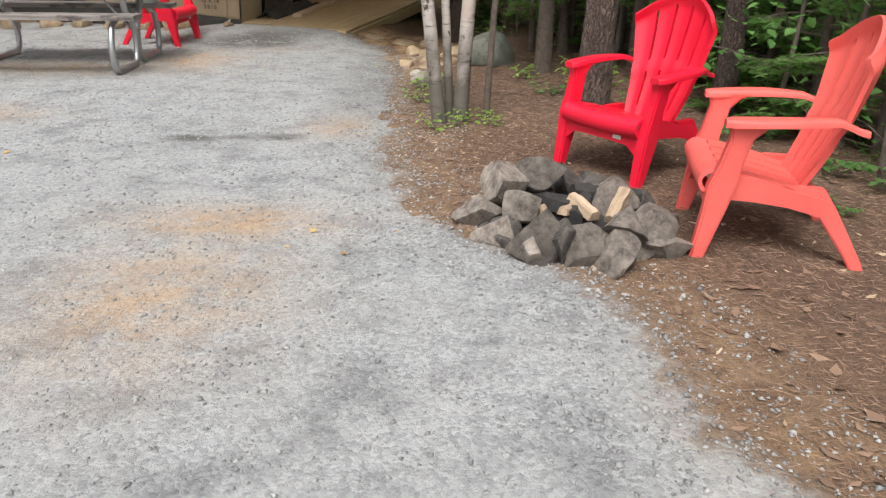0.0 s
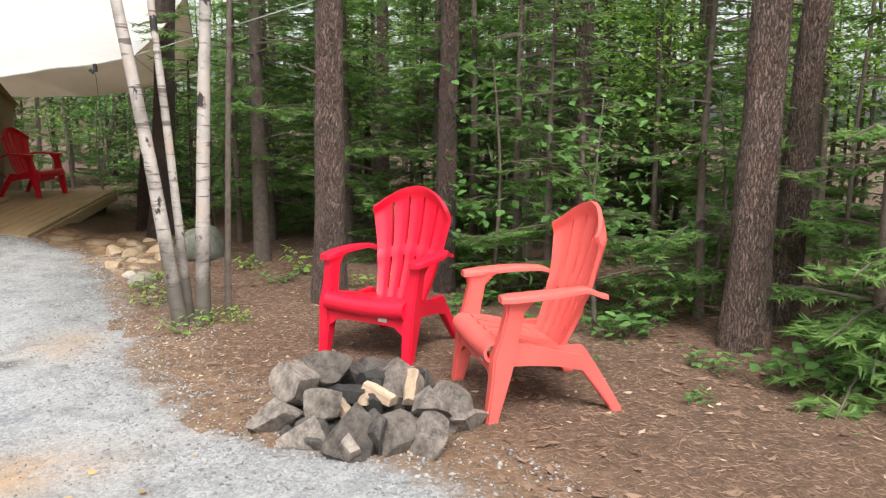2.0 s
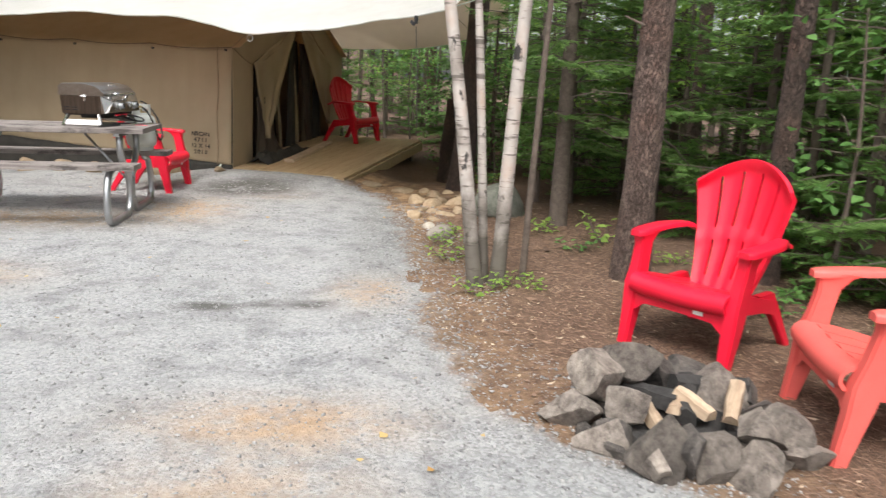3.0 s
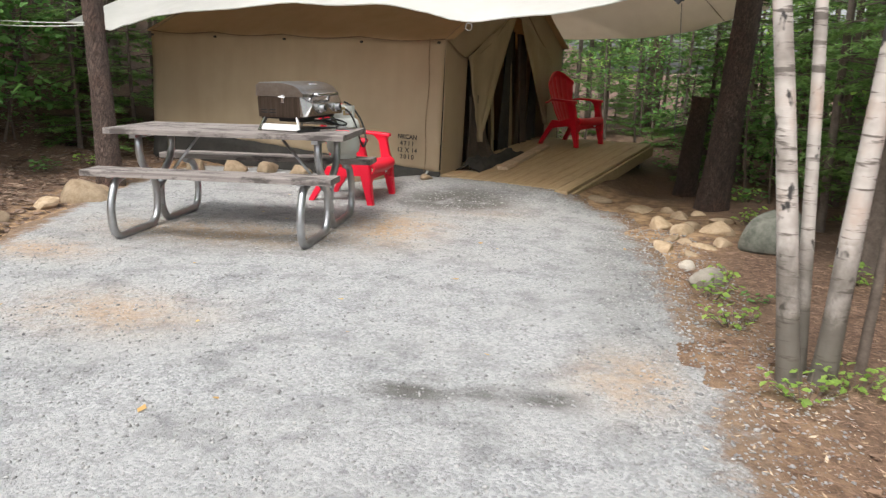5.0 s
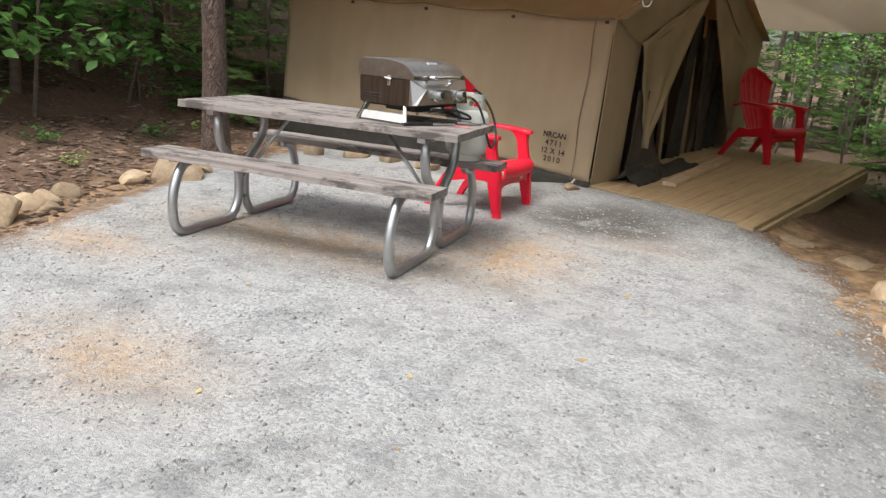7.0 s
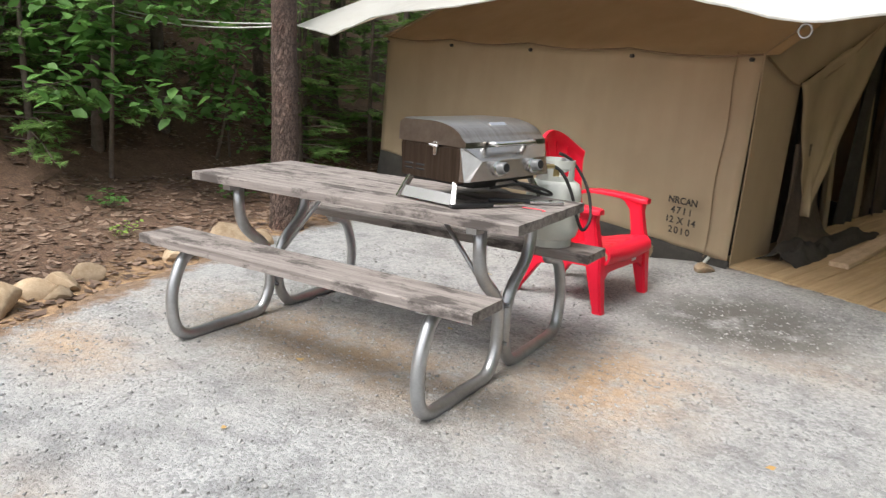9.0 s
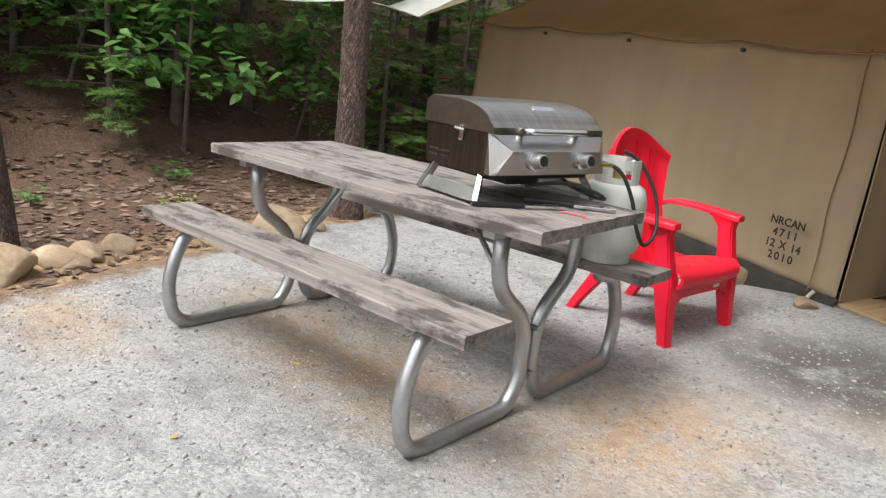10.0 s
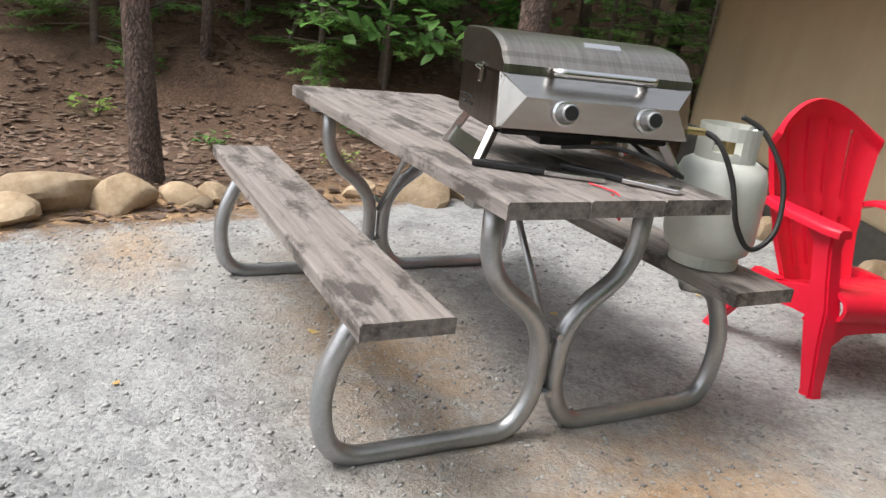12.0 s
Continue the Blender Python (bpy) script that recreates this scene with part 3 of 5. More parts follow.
        # the leg is one post from the ground up into the arm
        bm = loft(bmesh.new(), [ring(0.285, -0.305, 0.0, 0.031, 0.034), ring(0.285, -0.300, 0.03, 0.029, 0.031), ring(0.285, -0.262, 0.22, 0.036, 0.046), ring(0.286, -0.245, 0.33, 0.037, 0.056), ring(0.287, -0.222, 0.42, 0.032, 0.046),
                                ring(0.292, -0.196, 0.53, 0.030, 0.046), ring(0.296, -0.176, 0.575, 0.033, 0.070), ring(0.298, -0.155, 0.598, 0.040, 0.098)])
        bmesh.ops.bevel(bm, geom=[e for e in bm.edges if abs((e.verts[0].co - e.verts[1].co).z) > 0.02], offset=0.009, segments=2, affect="EDGES")
        moulded("front_leg", bm, mat, c)
        bm = loft(bmesh.new(), [ring(0.27, 0.36, 0.0, 0.022, 0.030), ring(0.265, 0.325, 0.06, 0.022, 0.032), ring(0.25, 0.19, 0.25, 0.022, 0.048), ring(0.248, 0.10, 0.335, 0.02, 0.075)])
        bmesh.ops.bevel(bm, geom=[e for e in bm.edges if abs((e.verts[0].co - e.verts[1].co).z) > 0.02], offset=0.006, segments=2, affect="EDGES")
        moulded("back_leg", bm, mat, c)
        moulded("side_rail", loft(bmesh.new(), [[(s * 0.262, y, z0), (s * 0.28, y, z0), (s * 0.28, y, z1), (s * 0.262, y, z1)] for y, z0, z1 in ((-0.26, 0.27, 0.385), (-0.1, 0.265, 0.358), (0.04, 0.25, 0.325), (0.17, 0.22, 0.295))]), mat, c)
        # arm: a flat paddle with a rolled rim, broad in front, sweeping in to the back
        rings = []
        for i in range(19):
            q = i / 18
            y = -0.270 + 0.565 * q
            z = 0.606 + 0.016 * math.sin(q * 2.4) - 0.04 * smoothstep(0.75, 1, q)
            half = 0.050 * math.sqrt(min(1, (q + 0.03) / 0.10)) * (1 - 0.50 * smoothstep(0.40, 1.0, q))
            xc = s * (0.312 - 0.012 * smoothstep(0.3, 0.0, q) - 0.062 * smoothstep(0.45, 1.0, q))
            e, t = 0.011, 0.030 - 0.006 * q
            rings.append([(xc - half, y, z - t), (xc + half, y, z - t), (xc + half, y, z - e), (xc + half - e * 0.35, y, z - e * 0.3), (xc + half - e, y, z), (xc - half + e, y, z), (xc - half + e * 0.35, y, z - e * 0.3), (xc - half, y, z - e)])
        moulded("armrest", loft(bmesh.new(), rings), mat, c)
    part("sticker", boxed((0.055, 0.003, 0.022), (0.12, -0.2975, 0.268)), M_LABEL, c, "small white paper sticker")
    return c


def facing(x, y, z, yaw):
    return pose(x, y, z, 0, 0, yaw)


CHAIRS = [garden_chair(M_RED, "bright red plastic garden chair beside the fire pit", facing(1.13, 4.93, 0.0, -52), 0.955),
          garden_chair(M_CORAL, "sun-faded coral plastic garden chair beside the fire pit", facing(1.475, 3.93, 0.0, -99), 0.965),
          garden_chair(M_RED, "bright red plastic garden chair behind the picnic table", facing(-3.215, 9.49, 0.0, 87), 1.03, 1.02),
          garden_chair(M_DARKRED, "deep red plastic garden chair on the wooden deck", facing(-1.38, 13.03, 0.265, 57))]

# ---- wall tent ----
TENT = pose(TENT_AT.x, TENT_AT.y, 0.14, 0, 1.4, TENT_YAW)
LONG, DEEP, EAVE, RIDGE = 4.27, 3.66, 1.41, 2.35


def cloth(bm, p, nu, nv):
    """A sheet p(a, b) for a, b in 0..1."""
    g = [[bm.verts.new(p(i / nu, j / nv)) for i in range(nu + 1)] for j in range(nv + 1)]
    for j in range(nv):
        for i in range(nu):
            bm.faces.new((g[j][i], g[j][i + 1], g[j + 1][i + 1], g[j + 1][i]))
    return bm


def thick(bm, t):
    bmesh.ops.recalc_face_normals(bm, faces=bm.faces)
    bmesh.ops.solidify(bm, geom=bm.faces[:], thickness=t)
    return bm


def wall_tent():
    t = thing("wall_tent", "tan canvas wall tent with a tied-back door flap", "tent", TENT)

    def side(a, b):
        x, z = -LONG * a, 0.17 * a + (EAVE - 0.17 * a) * b
        pull = 0.03 * math.sin(math.pi * a) * math.sin(math.pi * b)
        fold = 0.012 * noise.noise((x * 2, z * 1.2, 1)) + 0.010 * noise.noise((x * 9, z * 0.8, 4)) * smoothstep(0.16, 0.0, a)
        sag = -0.03 * math.sin(math.pi * ((a * 4) % 1.0)) * smoothstep(0.85, 1, b)
        return (x, -0.04 * (1 - b) - pull + fold, z + sag)
    part("side_wall", thick(cloth(bmesh.new(), side, 60, 20), 0.006), M_CANVAS, t, smooth=True)
    part("back_wall", boxed((LONG, 0.008, EAVE), (-LONG / 2, DEEP, EAVE / 2)), M_CANVAS, t)
    bm = bmesh.new()
    for x in (-LONG,):
        pts = [(x, 0, 0), (x, DEEP, 0), (x, DEEP, EAVE), (x, DEEP / 2, RIDGE), (x, 0, EAVE)]
        bm.faces.new([bm.verts.new(p) for p in pts])
    part("rear_gable", thick(bm, 0.006), M_CANVAS, t)
    # roof slopes
    for s in (0, 1):
        def slope(a, b):
            x = 0.10 - (LONG + 0.2) * a
            y = (DEEP / 2) * b if s == 0 else DEEP - (DEEP / 2) * b
            return (x, y, EAVE + (RIDGE - EAVE) * b - 0.035 * math.sin(math.pi * b) + 0.015 * noise.noise((x * 1.5, y * 1.5, s)) - 0.03 * math.sin(math.pi * ((max(0, a - 0.02) * 4) % 1.0)) * (1 - b) ** 4)
        part("roof_slope", thick(cloth(bmesh.new(), slope, 40, 12), 0.006), M_ROOF, t, "warm tan roof canvas", smooth=True)
    # front gable with its door opening
    bm = bmesh.new()

    def quad(*yz):
        bm.faces.new([bm.verts.new((0.012 * noise.noise((y * 3, z * 2, 0)), y, z)) for y, z in yz])
    quad((0, 0), (0.28, 0), (0.28, 0.7), (0, 0.7))
    quad((0, 0.7), (0.28, 0.7), (0.28, EAVE), (0, EAVE))
    quad((0.28, 0), (0.52, 0), (0.52, 0.7), (0.28, 0.7))
    quad((0.28, 0.7), (0.52, 0.7), (0.52, 1.24), (0.28, EAVE))
    quad((0, EAVE), (0.28, EAVE), (0.52, 1.24), (1.83, 1.78), (DEEP / 2, RIDGE - 0.02))
    quad((3.66, EAVE), (DEEP / 2, RIDGE - 0.02), (1.83, 1.78), (3.12, 1.24))
    quad((3.12, 0), (3.66, 0), (3.66, EAVE), (3.12, 1.24))
    bmesh.ops.remove_doubles(bm, verts=bm.verts, dist=0.001)
    part("front_gable", thick(bm, 0.008), M_CANVAS, t)

    def flap(outer, inner, n):
        def p(a, b):
            o, i = Vector(outer(b)), Vector(inner(b))
            q = o.lerp(i, a)
            fold = 0.016 * math.sin(a * 13 + b * 3) * (0.2 + b) + 0.03 * noise.noise((a * 4, b * 3, n)) + 0.012 * noise.noise((a * 11, b * 5, n))
            return (0.05 + 0.05 * b + fold, q.x, q.y)
        return thick(cloth(bmesh.new(), p, 24, 20), 0.005)
    part("door_flap", flap(lambda b: (0.46 + 0.26 * b ** 1.2, 1.24 - 0.94 * b, 0), lambda b: (1.80 - 1.02 * b ** 0.9, 1.80 - 1.50 * b, 0), 3), M_FLAP, t, "olive tan flap gathered aside", smooth=True)
    part("door_flap", flap(lambda b: (3.12 - 0.22 * b, 1.26 - 0.88 * b, 0), lambda b: (1.86 + 1.0 * b ** 1.25, 1.80 - 1.42 * b, 0), 8), M_FLAP, t, "olive tan flap gathered aside", smooth=True)

    # brown inner curtain that hangs below the flap and spreads on the boards
    def curtain(a, b):
        y = 0.56 + 0.40 * a + (a - 0.35) * 0.55 * b ** 2.5
        return (0.035 + 0.05 * b ** 2 + 0.16 * smoothstep(0.86, 1.0, b) * (0.4 + a) + 0.022 * math.sin(a * 17 + 2 * b), y, 0.80 * (1 - b) + 0.022)
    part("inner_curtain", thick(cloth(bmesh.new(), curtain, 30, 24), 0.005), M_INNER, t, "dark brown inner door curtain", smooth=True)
    # folds of inner cloth in the doorway, coloured dark for the unlit inside
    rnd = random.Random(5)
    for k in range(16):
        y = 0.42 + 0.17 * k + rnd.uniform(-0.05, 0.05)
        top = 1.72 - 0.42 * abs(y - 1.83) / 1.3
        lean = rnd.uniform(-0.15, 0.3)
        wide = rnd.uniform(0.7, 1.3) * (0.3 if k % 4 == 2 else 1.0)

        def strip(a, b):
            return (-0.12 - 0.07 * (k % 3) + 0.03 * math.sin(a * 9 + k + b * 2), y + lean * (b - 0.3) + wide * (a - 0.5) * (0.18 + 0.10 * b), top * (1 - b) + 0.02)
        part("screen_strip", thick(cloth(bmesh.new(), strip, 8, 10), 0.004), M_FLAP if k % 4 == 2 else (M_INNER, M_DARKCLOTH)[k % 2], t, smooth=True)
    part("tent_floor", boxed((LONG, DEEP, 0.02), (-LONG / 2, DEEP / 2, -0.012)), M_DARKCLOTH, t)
    # near-black sheet added across the tent to stand for its unlit inside
    part("partition", boxed((0.01, DEEP - 0.1, 1.3), (-1.2, DEEP / 2, 0.66)), M_DARKCLOTH, t, "near-black sheet added for the tent's unlit inside")

    def sod(a, b):
        x = -LONG * a + 0.02
        return (x, -0.05 - 0.06 * b - 0.02 * noise.noise((x * 4, b, 2)), 0.03 + 0.17 * a - (0.14 + 0.34 * a) * b + 0.01 * noise.noise((x * 6, 0, 0)))
    part("sod_cloth", thick(cloth(bmesh.new(), sod, 40, 4), 0.005), M_DARKCLOTH, t, "dark sod cloth along the foot", smooth=True)
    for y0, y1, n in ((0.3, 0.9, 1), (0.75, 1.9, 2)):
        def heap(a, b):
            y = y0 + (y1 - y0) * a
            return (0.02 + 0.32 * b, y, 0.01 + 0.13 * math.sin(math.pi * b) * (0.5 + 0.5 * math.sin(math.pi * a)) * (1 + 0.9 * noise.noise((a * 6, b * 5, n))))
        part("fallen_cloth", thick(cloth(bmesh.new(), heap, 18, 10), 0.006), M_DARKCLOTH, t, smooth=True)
    # seams, grommets, rope
    seam = [(-LONG * i / 48, -0.012 - 0.004 * math.sin(i), EAVE - 0.005 - 0.03 * math.sin(math.pi * ((i / 12) % 1.0))) for i in range(49)]
    part("eave_seam", tube(bmesh.new(), seam, 0.007, 6), M_SEAM, t)
    part("corner_seam", tube(bmesh.new(), [(-0.17 + 0.01 * math.sin(i), -0.045 * (1 - i / 12) - 0.012, EAVE * i / 12) for i in range(13)], 0.004, 6), M_SEAM, t)
    part("rake_cord", tube(bmesh.new(), smooth_path([(0.02, 0.02, EAVE - 0.02), (0.03, 0.5, 1.22), (0.05, 1.0, 1.38), (0.06, 1.83, 1.82), (0.05, 2.6, 1.5), (0.03, 3.12, 1.25)]), 0.008, 6), M_SEAM, t)
    for i in range(1, 5):
        part("grommet", tube(bmesh.new(), [(-LONG * i / 4 + 0.05, -0.02, EAVE - 0.06), (-LONG * i / 4 + 0.05, -0.045, EAVE - 0.06)], 0.014, 10), M_CORD, t)
    part("grommet", tube(bmesh.new(), [(-0.06, -0.02, EAVE - 0.04), (-0.06, -0.045, EAVE - 0.04)], 0.014, 10), M_CORD, t)
    part("tie_loop", tube(bmesh.new(), smooth_path([(-0.12, -0.06, 0.03), (-0.14, -0.09, -0.03), (-0.12, -0.10, -0.10)]), 0.012, 8), M_ROPE, t, "white rope tie loop")
    # stencilled writing
    for k, word in enumerate(("NRCAN", "4711", "12 X 14", "2010")):
        for q, ch in enumerate(word):
            if ch == " ":
                continue
            cu = bpy.data.curves.new("stencil", "FONT")
            cu.body, cu.size, cu.align_x, cu.extrude, cu.offset = ch, 0.068, "CENTER", 0.0008, 0.0016
            tmp = new("tmp", cu)
            me = bpy.data.meshes.new_from_object(tmp)
            bpy.data.objects.remove(tmp)
            me.materials.append(M_STENCIL)
            pitch = 0.036 if " " in word else 0.047
            part("stencil_letter", me, M_STENCIL, t, "black stencilled character", m=pose(-0.375 + pitch * (q - (len(word) - 1) / 2), -0.085, 0.355 - 0.072 * k, 90, 0, 0))
    return t


wall_tent()


# ---- deck ----
DECK = pose(-2.77, 10.54, 0.135, 2.9, 0, TENT_YAW)


def deck():
    d = thing("wooden_deck", "low yellow-brown wooden plank deck before the tent", "deck", DECK)
    n = 12
    for i in range(n):
        x = 0.10 + 0.1375 * i
        y0 = 0.02 - 0.20 * i / n - (0.06 if i == n - 1 else 0)
        L = 3.25 - y0
        part("deck_board", plank(L, 0.134, 0.03, i + 30), M_DECK, d, m=pose(x, (y0 + 3.25) / 2, 0, 0, 0, 90))
    part("fascia", boxed((0.036, 3.35, 0.125), (1.70, 1.55, -0.096), bevel=0.003), M_DECK, d)
    part("end_fascia", boxed((1.66, 0.036, 0.125), (0.85, 3.24, -0.096), bevel=0.003), M_DECK, d)
    for y in (1.3, 2.2, 3.0):
        part("joist", boxed((1.6, 0.04, 0.12), (0.85, y, -0.095)), M_DECK, d)
    for y in (2.0, 3.05):
        part("post", boxed((0.10, 0.10, 0.5), (1.55, y, -0.40), bevel=0.004), M_OLDWOOD, d)
    return d


deck()
solo("loose_board", plank(1.75, 0.13, 0.035, 77), M_PALEBOARD, "pale loose board lying on the deck by the doorway", "board",
     DECK @ pose(0.585, 1.42, 0.039, 0, 0, 95))


# ---- fly over the tent ----
def lerp_points(pts, a):
    q = a * (len(pts) - 1)
    i = min(int(q), len(pts) - 2)
    f = q - i
    f = f * f * (3 - 2 * f) * 0.4 + f * 0.6
    return Vector(pts[i]).lerp(Vector(pts[i + 1]), f)


NEAR_EAVE = [(-4.6, -0.80, 1.71), (-3.75, -0.88, 1.605), (-2.95, -0.94, 1.755), (-1.5, -1.0, 1.83), (-0.87, -1.1, 1.84), (0.27, -1.25, 1.79), (1.11, -1.32, 1.645), (1.88, -1.4, 1.69), (2.86, -1.6, 1.81), (3.2, -1.65, 1.885)]
FLY_RIDGE = [(-4.6, 1.83, 3.0), (-2.4, 1.83, 2.95), (-0.2, 1.83, 2.93), (3.1, 1.83, 2.95)]
FAR_EAVE = [(-4.7, 4.2, 1.75), (-1.5, 4.0, 1.72), (1.25, 3.62, 1.68), (2.0, 3.75, 1.80), (2.9, 3.9, 2.08)]


def tent_fly():
    w = pose(-2.77, 10.54, 0, 0, 0, TENT_YAW)
    t = thing("tarp_fly", "large cream tarp stretched as a fly over the tent", "tarp", w)

    def near(a, b):
        p = lerp_points(NEAR_EAVE, a).lerp(lerp_points(FLY_RIDGE, a), b)
        return (p.x, p.y, p.z - 0.07 * math.sin(math.pi * b) + 0.02 * noise.noise((p.x * 1.4, b * 4, 0)) + 0.012 * noise.noise((p.x * 5, b * 2, 3)))

    def far(a, b):
        p = lerp_points(FAR_EAVE, a).lerp(lerp_points(FLY_RIDGE, a), b)
        return (p.x, p.y, p.z - 0.07 * math.sin(math.pi * b) + 0.02 * noise.noise((p.x * 1.4, b * 4, 9)))
    part("near_slope", cloth(bmesh.new(), near, 80, 20), M_FLY, t, smooth=True)
    part("far_slope", cloth(bmesh.new(), far, 60, 20), M_FLY, t, smooth=True)
    # second sheets added just below, tan for the light through the tarp
    drop = Vector((0, 0, 0.008))
    part("near_lining", cloth(bmesh.new(), lambda a, b: Vector(near(a, b)) - drop, 80, 20), M_UNDERSIDE, t, "added tan underside sheet, coloured for light through the tarp", smooth=True)
    part("far_lining", cloth(bmesh.new(), lambda a, b: Vector(far(a, b)) - drop, 60, 20), M_UNDERSIDE, t, "added tan underside sheet, coloured for light through the tarp", smooth=True)
    part("near_hem", tube(bmesh.new(), [near(i / 80, 0) for i in range(81)], 0.008, 6), M_FLY, t)
    part("far_hem", tube(bmesh.new(), [far(i / 60, 0) for i in range(61)], 0.008, 6), M_FLY, t)
    part("gable_hem", tube(bmesh.new(), [far(1, i / 20) for i in range(21)], 0.008, 6), M_SEAM, t)
    part("gable_hem", tube(bmesh.new(), [near(1, i / 20) for i in range(21)], 0.008, 6), M_SEAM, t)
    part("panel_seam", tube(bmesh.new(), [Vector(far(0.86, i / 20)) - Vector((0, 0, 0.004)) for i in range(21)], 0.006, 6), M_SEAM, t)
    # ring on the near edge
    e = Vector(near(6 / 9, 0))
    ring = [e + Vector((0.03 * math.cos(a), 0, -0.04 + 0.03 * math.sin(a))) for a in (k * math.tau / 16 for k in range(17))]
    part("hem_ring", tube(bmesh.new(), ring, 0.004, 6), M_STEEL, t)
    # clip and cord
    e = Vector(near(8 / 9, 0))
    bm = boxed((0.03, 0.04, 0.07), e - Vector((0, 0, 0.03)), bevel=0.006)
    box(bm, (0.05, 0.02, 0.03), e - Vector((0.03, 0, 0.06)), pose(0, 0, 0, 0, 40, 0), 0.004)
    part("tarp_clip", bm, M_BLACK, t, "black tarp clip")
    part("hanging_cord", tube(bmesh.new(), [e - Vector((0, 0, 0.08)), e - Vector((-0.02, 0, 0.5)), e - Vector((-0.03, 0.0, 0.95))], 0.003, 5), M_CORD, t)
    return t, w


fly, fly_m = tent_fly()


def rope(a, b, sag, r, label, mat=None):
    a, b = Vector(a), Vector(b)
    pts = [a.lerp(b, i / 12) - Vector((0, 0, sag * 4 * (i / 12) * (1 - i / 12))) for i in range(13)]
    return solo("guy_rope", tube(bmesh.new(), pts, r, 6), mat or M_ROPE, label, "rope", smooth=True)


rope(fly_m @ Vector(NEAR_EAVE[0]), (-5.86, 9.28, 1.62), 0.0, 0.006, "pale guy rope tied to the pine trunk")
rope((-5.86, 9.28, 1.62), (-8.3, 9.4, 1.75), 0.04, 0.006, "pale doubled rope strung between the trees")
rope((-5.86, 9.28, 1.60), (-8.3, 9.4, 1.72), 0.06, 0.006, "pale doubled rope strung between the trees")
rope(fly_m @ Vector(NEAR_EAVE[-1]), (3.0, 6.6, 2.9), 0.02, 0.005, "thin pale guy rope from the tarp corner")


# ---- gas grill on the table ----
def gas_grill():
    # local: the front faces -y, width along x
    g = thing("portable_gas_grill", "small stainless tabletop gas grill with a closed lid", "grill", pose(-3.165, 8.11, 0.791, 0, 0, 84))
    W, D0, D1 = 0.275, -0.19, 0.19
    bm = bmesh.new()
    prof = [(D0 + 0.02, 0.10), (D1 - 0.01, 0.10), (D1, 0.25), (D0 + 0.005, 0.25)]
    loft(bm, [[(x, y, z) for y, z in prof] for x in (-W, W)])
    bmesh.ops.bevel(bm, geom=bm.edges[:], offset=0.006, segments=2, affect="EDGES")
    # the reflection of dark trees is part of the firebox colour
    body = part("firebox", bm, M_GRILLTAN, g, "steel firebox, its colour darkened for the woods it mirrors")
    bm = bmesh.new()
    arc = [(D0 - 0.012, 0.253), (D0 - 0.01, 0.275)] + [(D0 + 0.01 + 0.37 * (1 - math.cos(a)) * 0.52, 0.28 + 0.075 * math.sin(a)) for a in (i * math.pi / 2 / 9 for i in range(1, 10))] + [(D1 - 0.02, 0.352), (D1 + 0.008, 0.332), (D1 + 0.01, 0.253)]
    loft(bm, [[(x, y * k, 0.253 + (z - 0.253) * k2) for y, z in arc] for x, k, k2 in ((-W - 0.004, 0.985, 0.96), (-W + 0.012, 1, 1), (W - 0.012, 1, 1), (W + 0.004, 0.985, 0.96))])
    lid = part("lid", bm, M_LID, g, "bronze-tinted steel lid")
    part("lid_badge", boxed((0.11, 0.002, 0.028), (0.03, D0 + 0.075, 0.3365), pose(0, 0, 0, -52, 0, 0), 0.0008), M_CHROME, lid, "plain bright plate")
    # slanted front panel with knobs
    bm = bmesh.new()
    fp = [(D0 - 0.008, 0.11), (D0 + 0.02, 0.11), (D0 + 0.02, 0.252), (D0 - 0.01, 0.252), (D0 - 0.055, 0.20), (D0 - 0.04, 0.115)]
    inset = (0, 0, 0, 0, 0.07, 0.05)
    loft(bm, [[(s * (W + 0.003 - i * (0 if q else 0)), y if not q else y, z) for (y, z), i in zip(fp, inset)] for s, q in ((-1, 0), (1, 1))])
    for v in bm.verts:
        if v.co.y < D0 - 0.03 and v.co.z > 0.15:
            v.co.x *= 0.80
    panel = part("control_panel", bm, M_GRILL, g, "bright steel control panel")
    for x in (-0.11, 0.135):
        tilt = pose(x, D0 - 0.048, 0.165, 80, 0, 0)
        part("knob_bezel", lathe(bmesh.new(), [(0.036, 0.0), (0.036, 0.01), (0.03, 0.014), (0.0, 0.014)]), M_CHROME, panel, m=tilt, smooth=False)
        k = part("knob", lathe(bmesh.new(), [(0.026, 0.012), (0.024, 0.045), (0.02, 0.048), (0.0, 0.048)], 18), M_STEEL, panel, "grey steel control knob", m=tilt)
        part("knob_face", lathe(bmesh.new(), [(0.019, 0.046), (0.019, 0.0505), (0.0, 0.0505)], 18), M_BLACK, panel, "black knob face", m=tilt)
    bm = tube(bmesh.new(), rounded_path([(-0.14, D0 - 0.012, 0.268), (-0.14, D0 - 0.055, 0.268), (0.14, D0 - 0.055, 0.268), (0.14, D0 - 0.012, 0.268)], 0.02, 5), 0.012, 12)
    part("lid_handle", bm, M_CHROME, lid, "bright tubular handle", smooth=True)
    for s in (-1, 1):
        part("latch", boxed((0.008, 0.022, 0.055), (s * (W + 0.008), -0.03, 0.235), bevel=0.003), M_CHROME, g, "bright latch")
        part("latch_hook", tube(bmesh.new(), [(s * (W + 0.012), -0.05, 0.245), (s * (W + 0.012), 0.0, 0.25)], 0.006, 8), M_CHROME, g)
        for r, z in ((0, 0.135), (1, 0.155)):
            for y in (0.06, 0.13):
                part("vent_slot", boxed((0.004, 0.05, 0.008), (s * (W + 0.002), y, z), bevel=0.0015), M_BLACK, g)
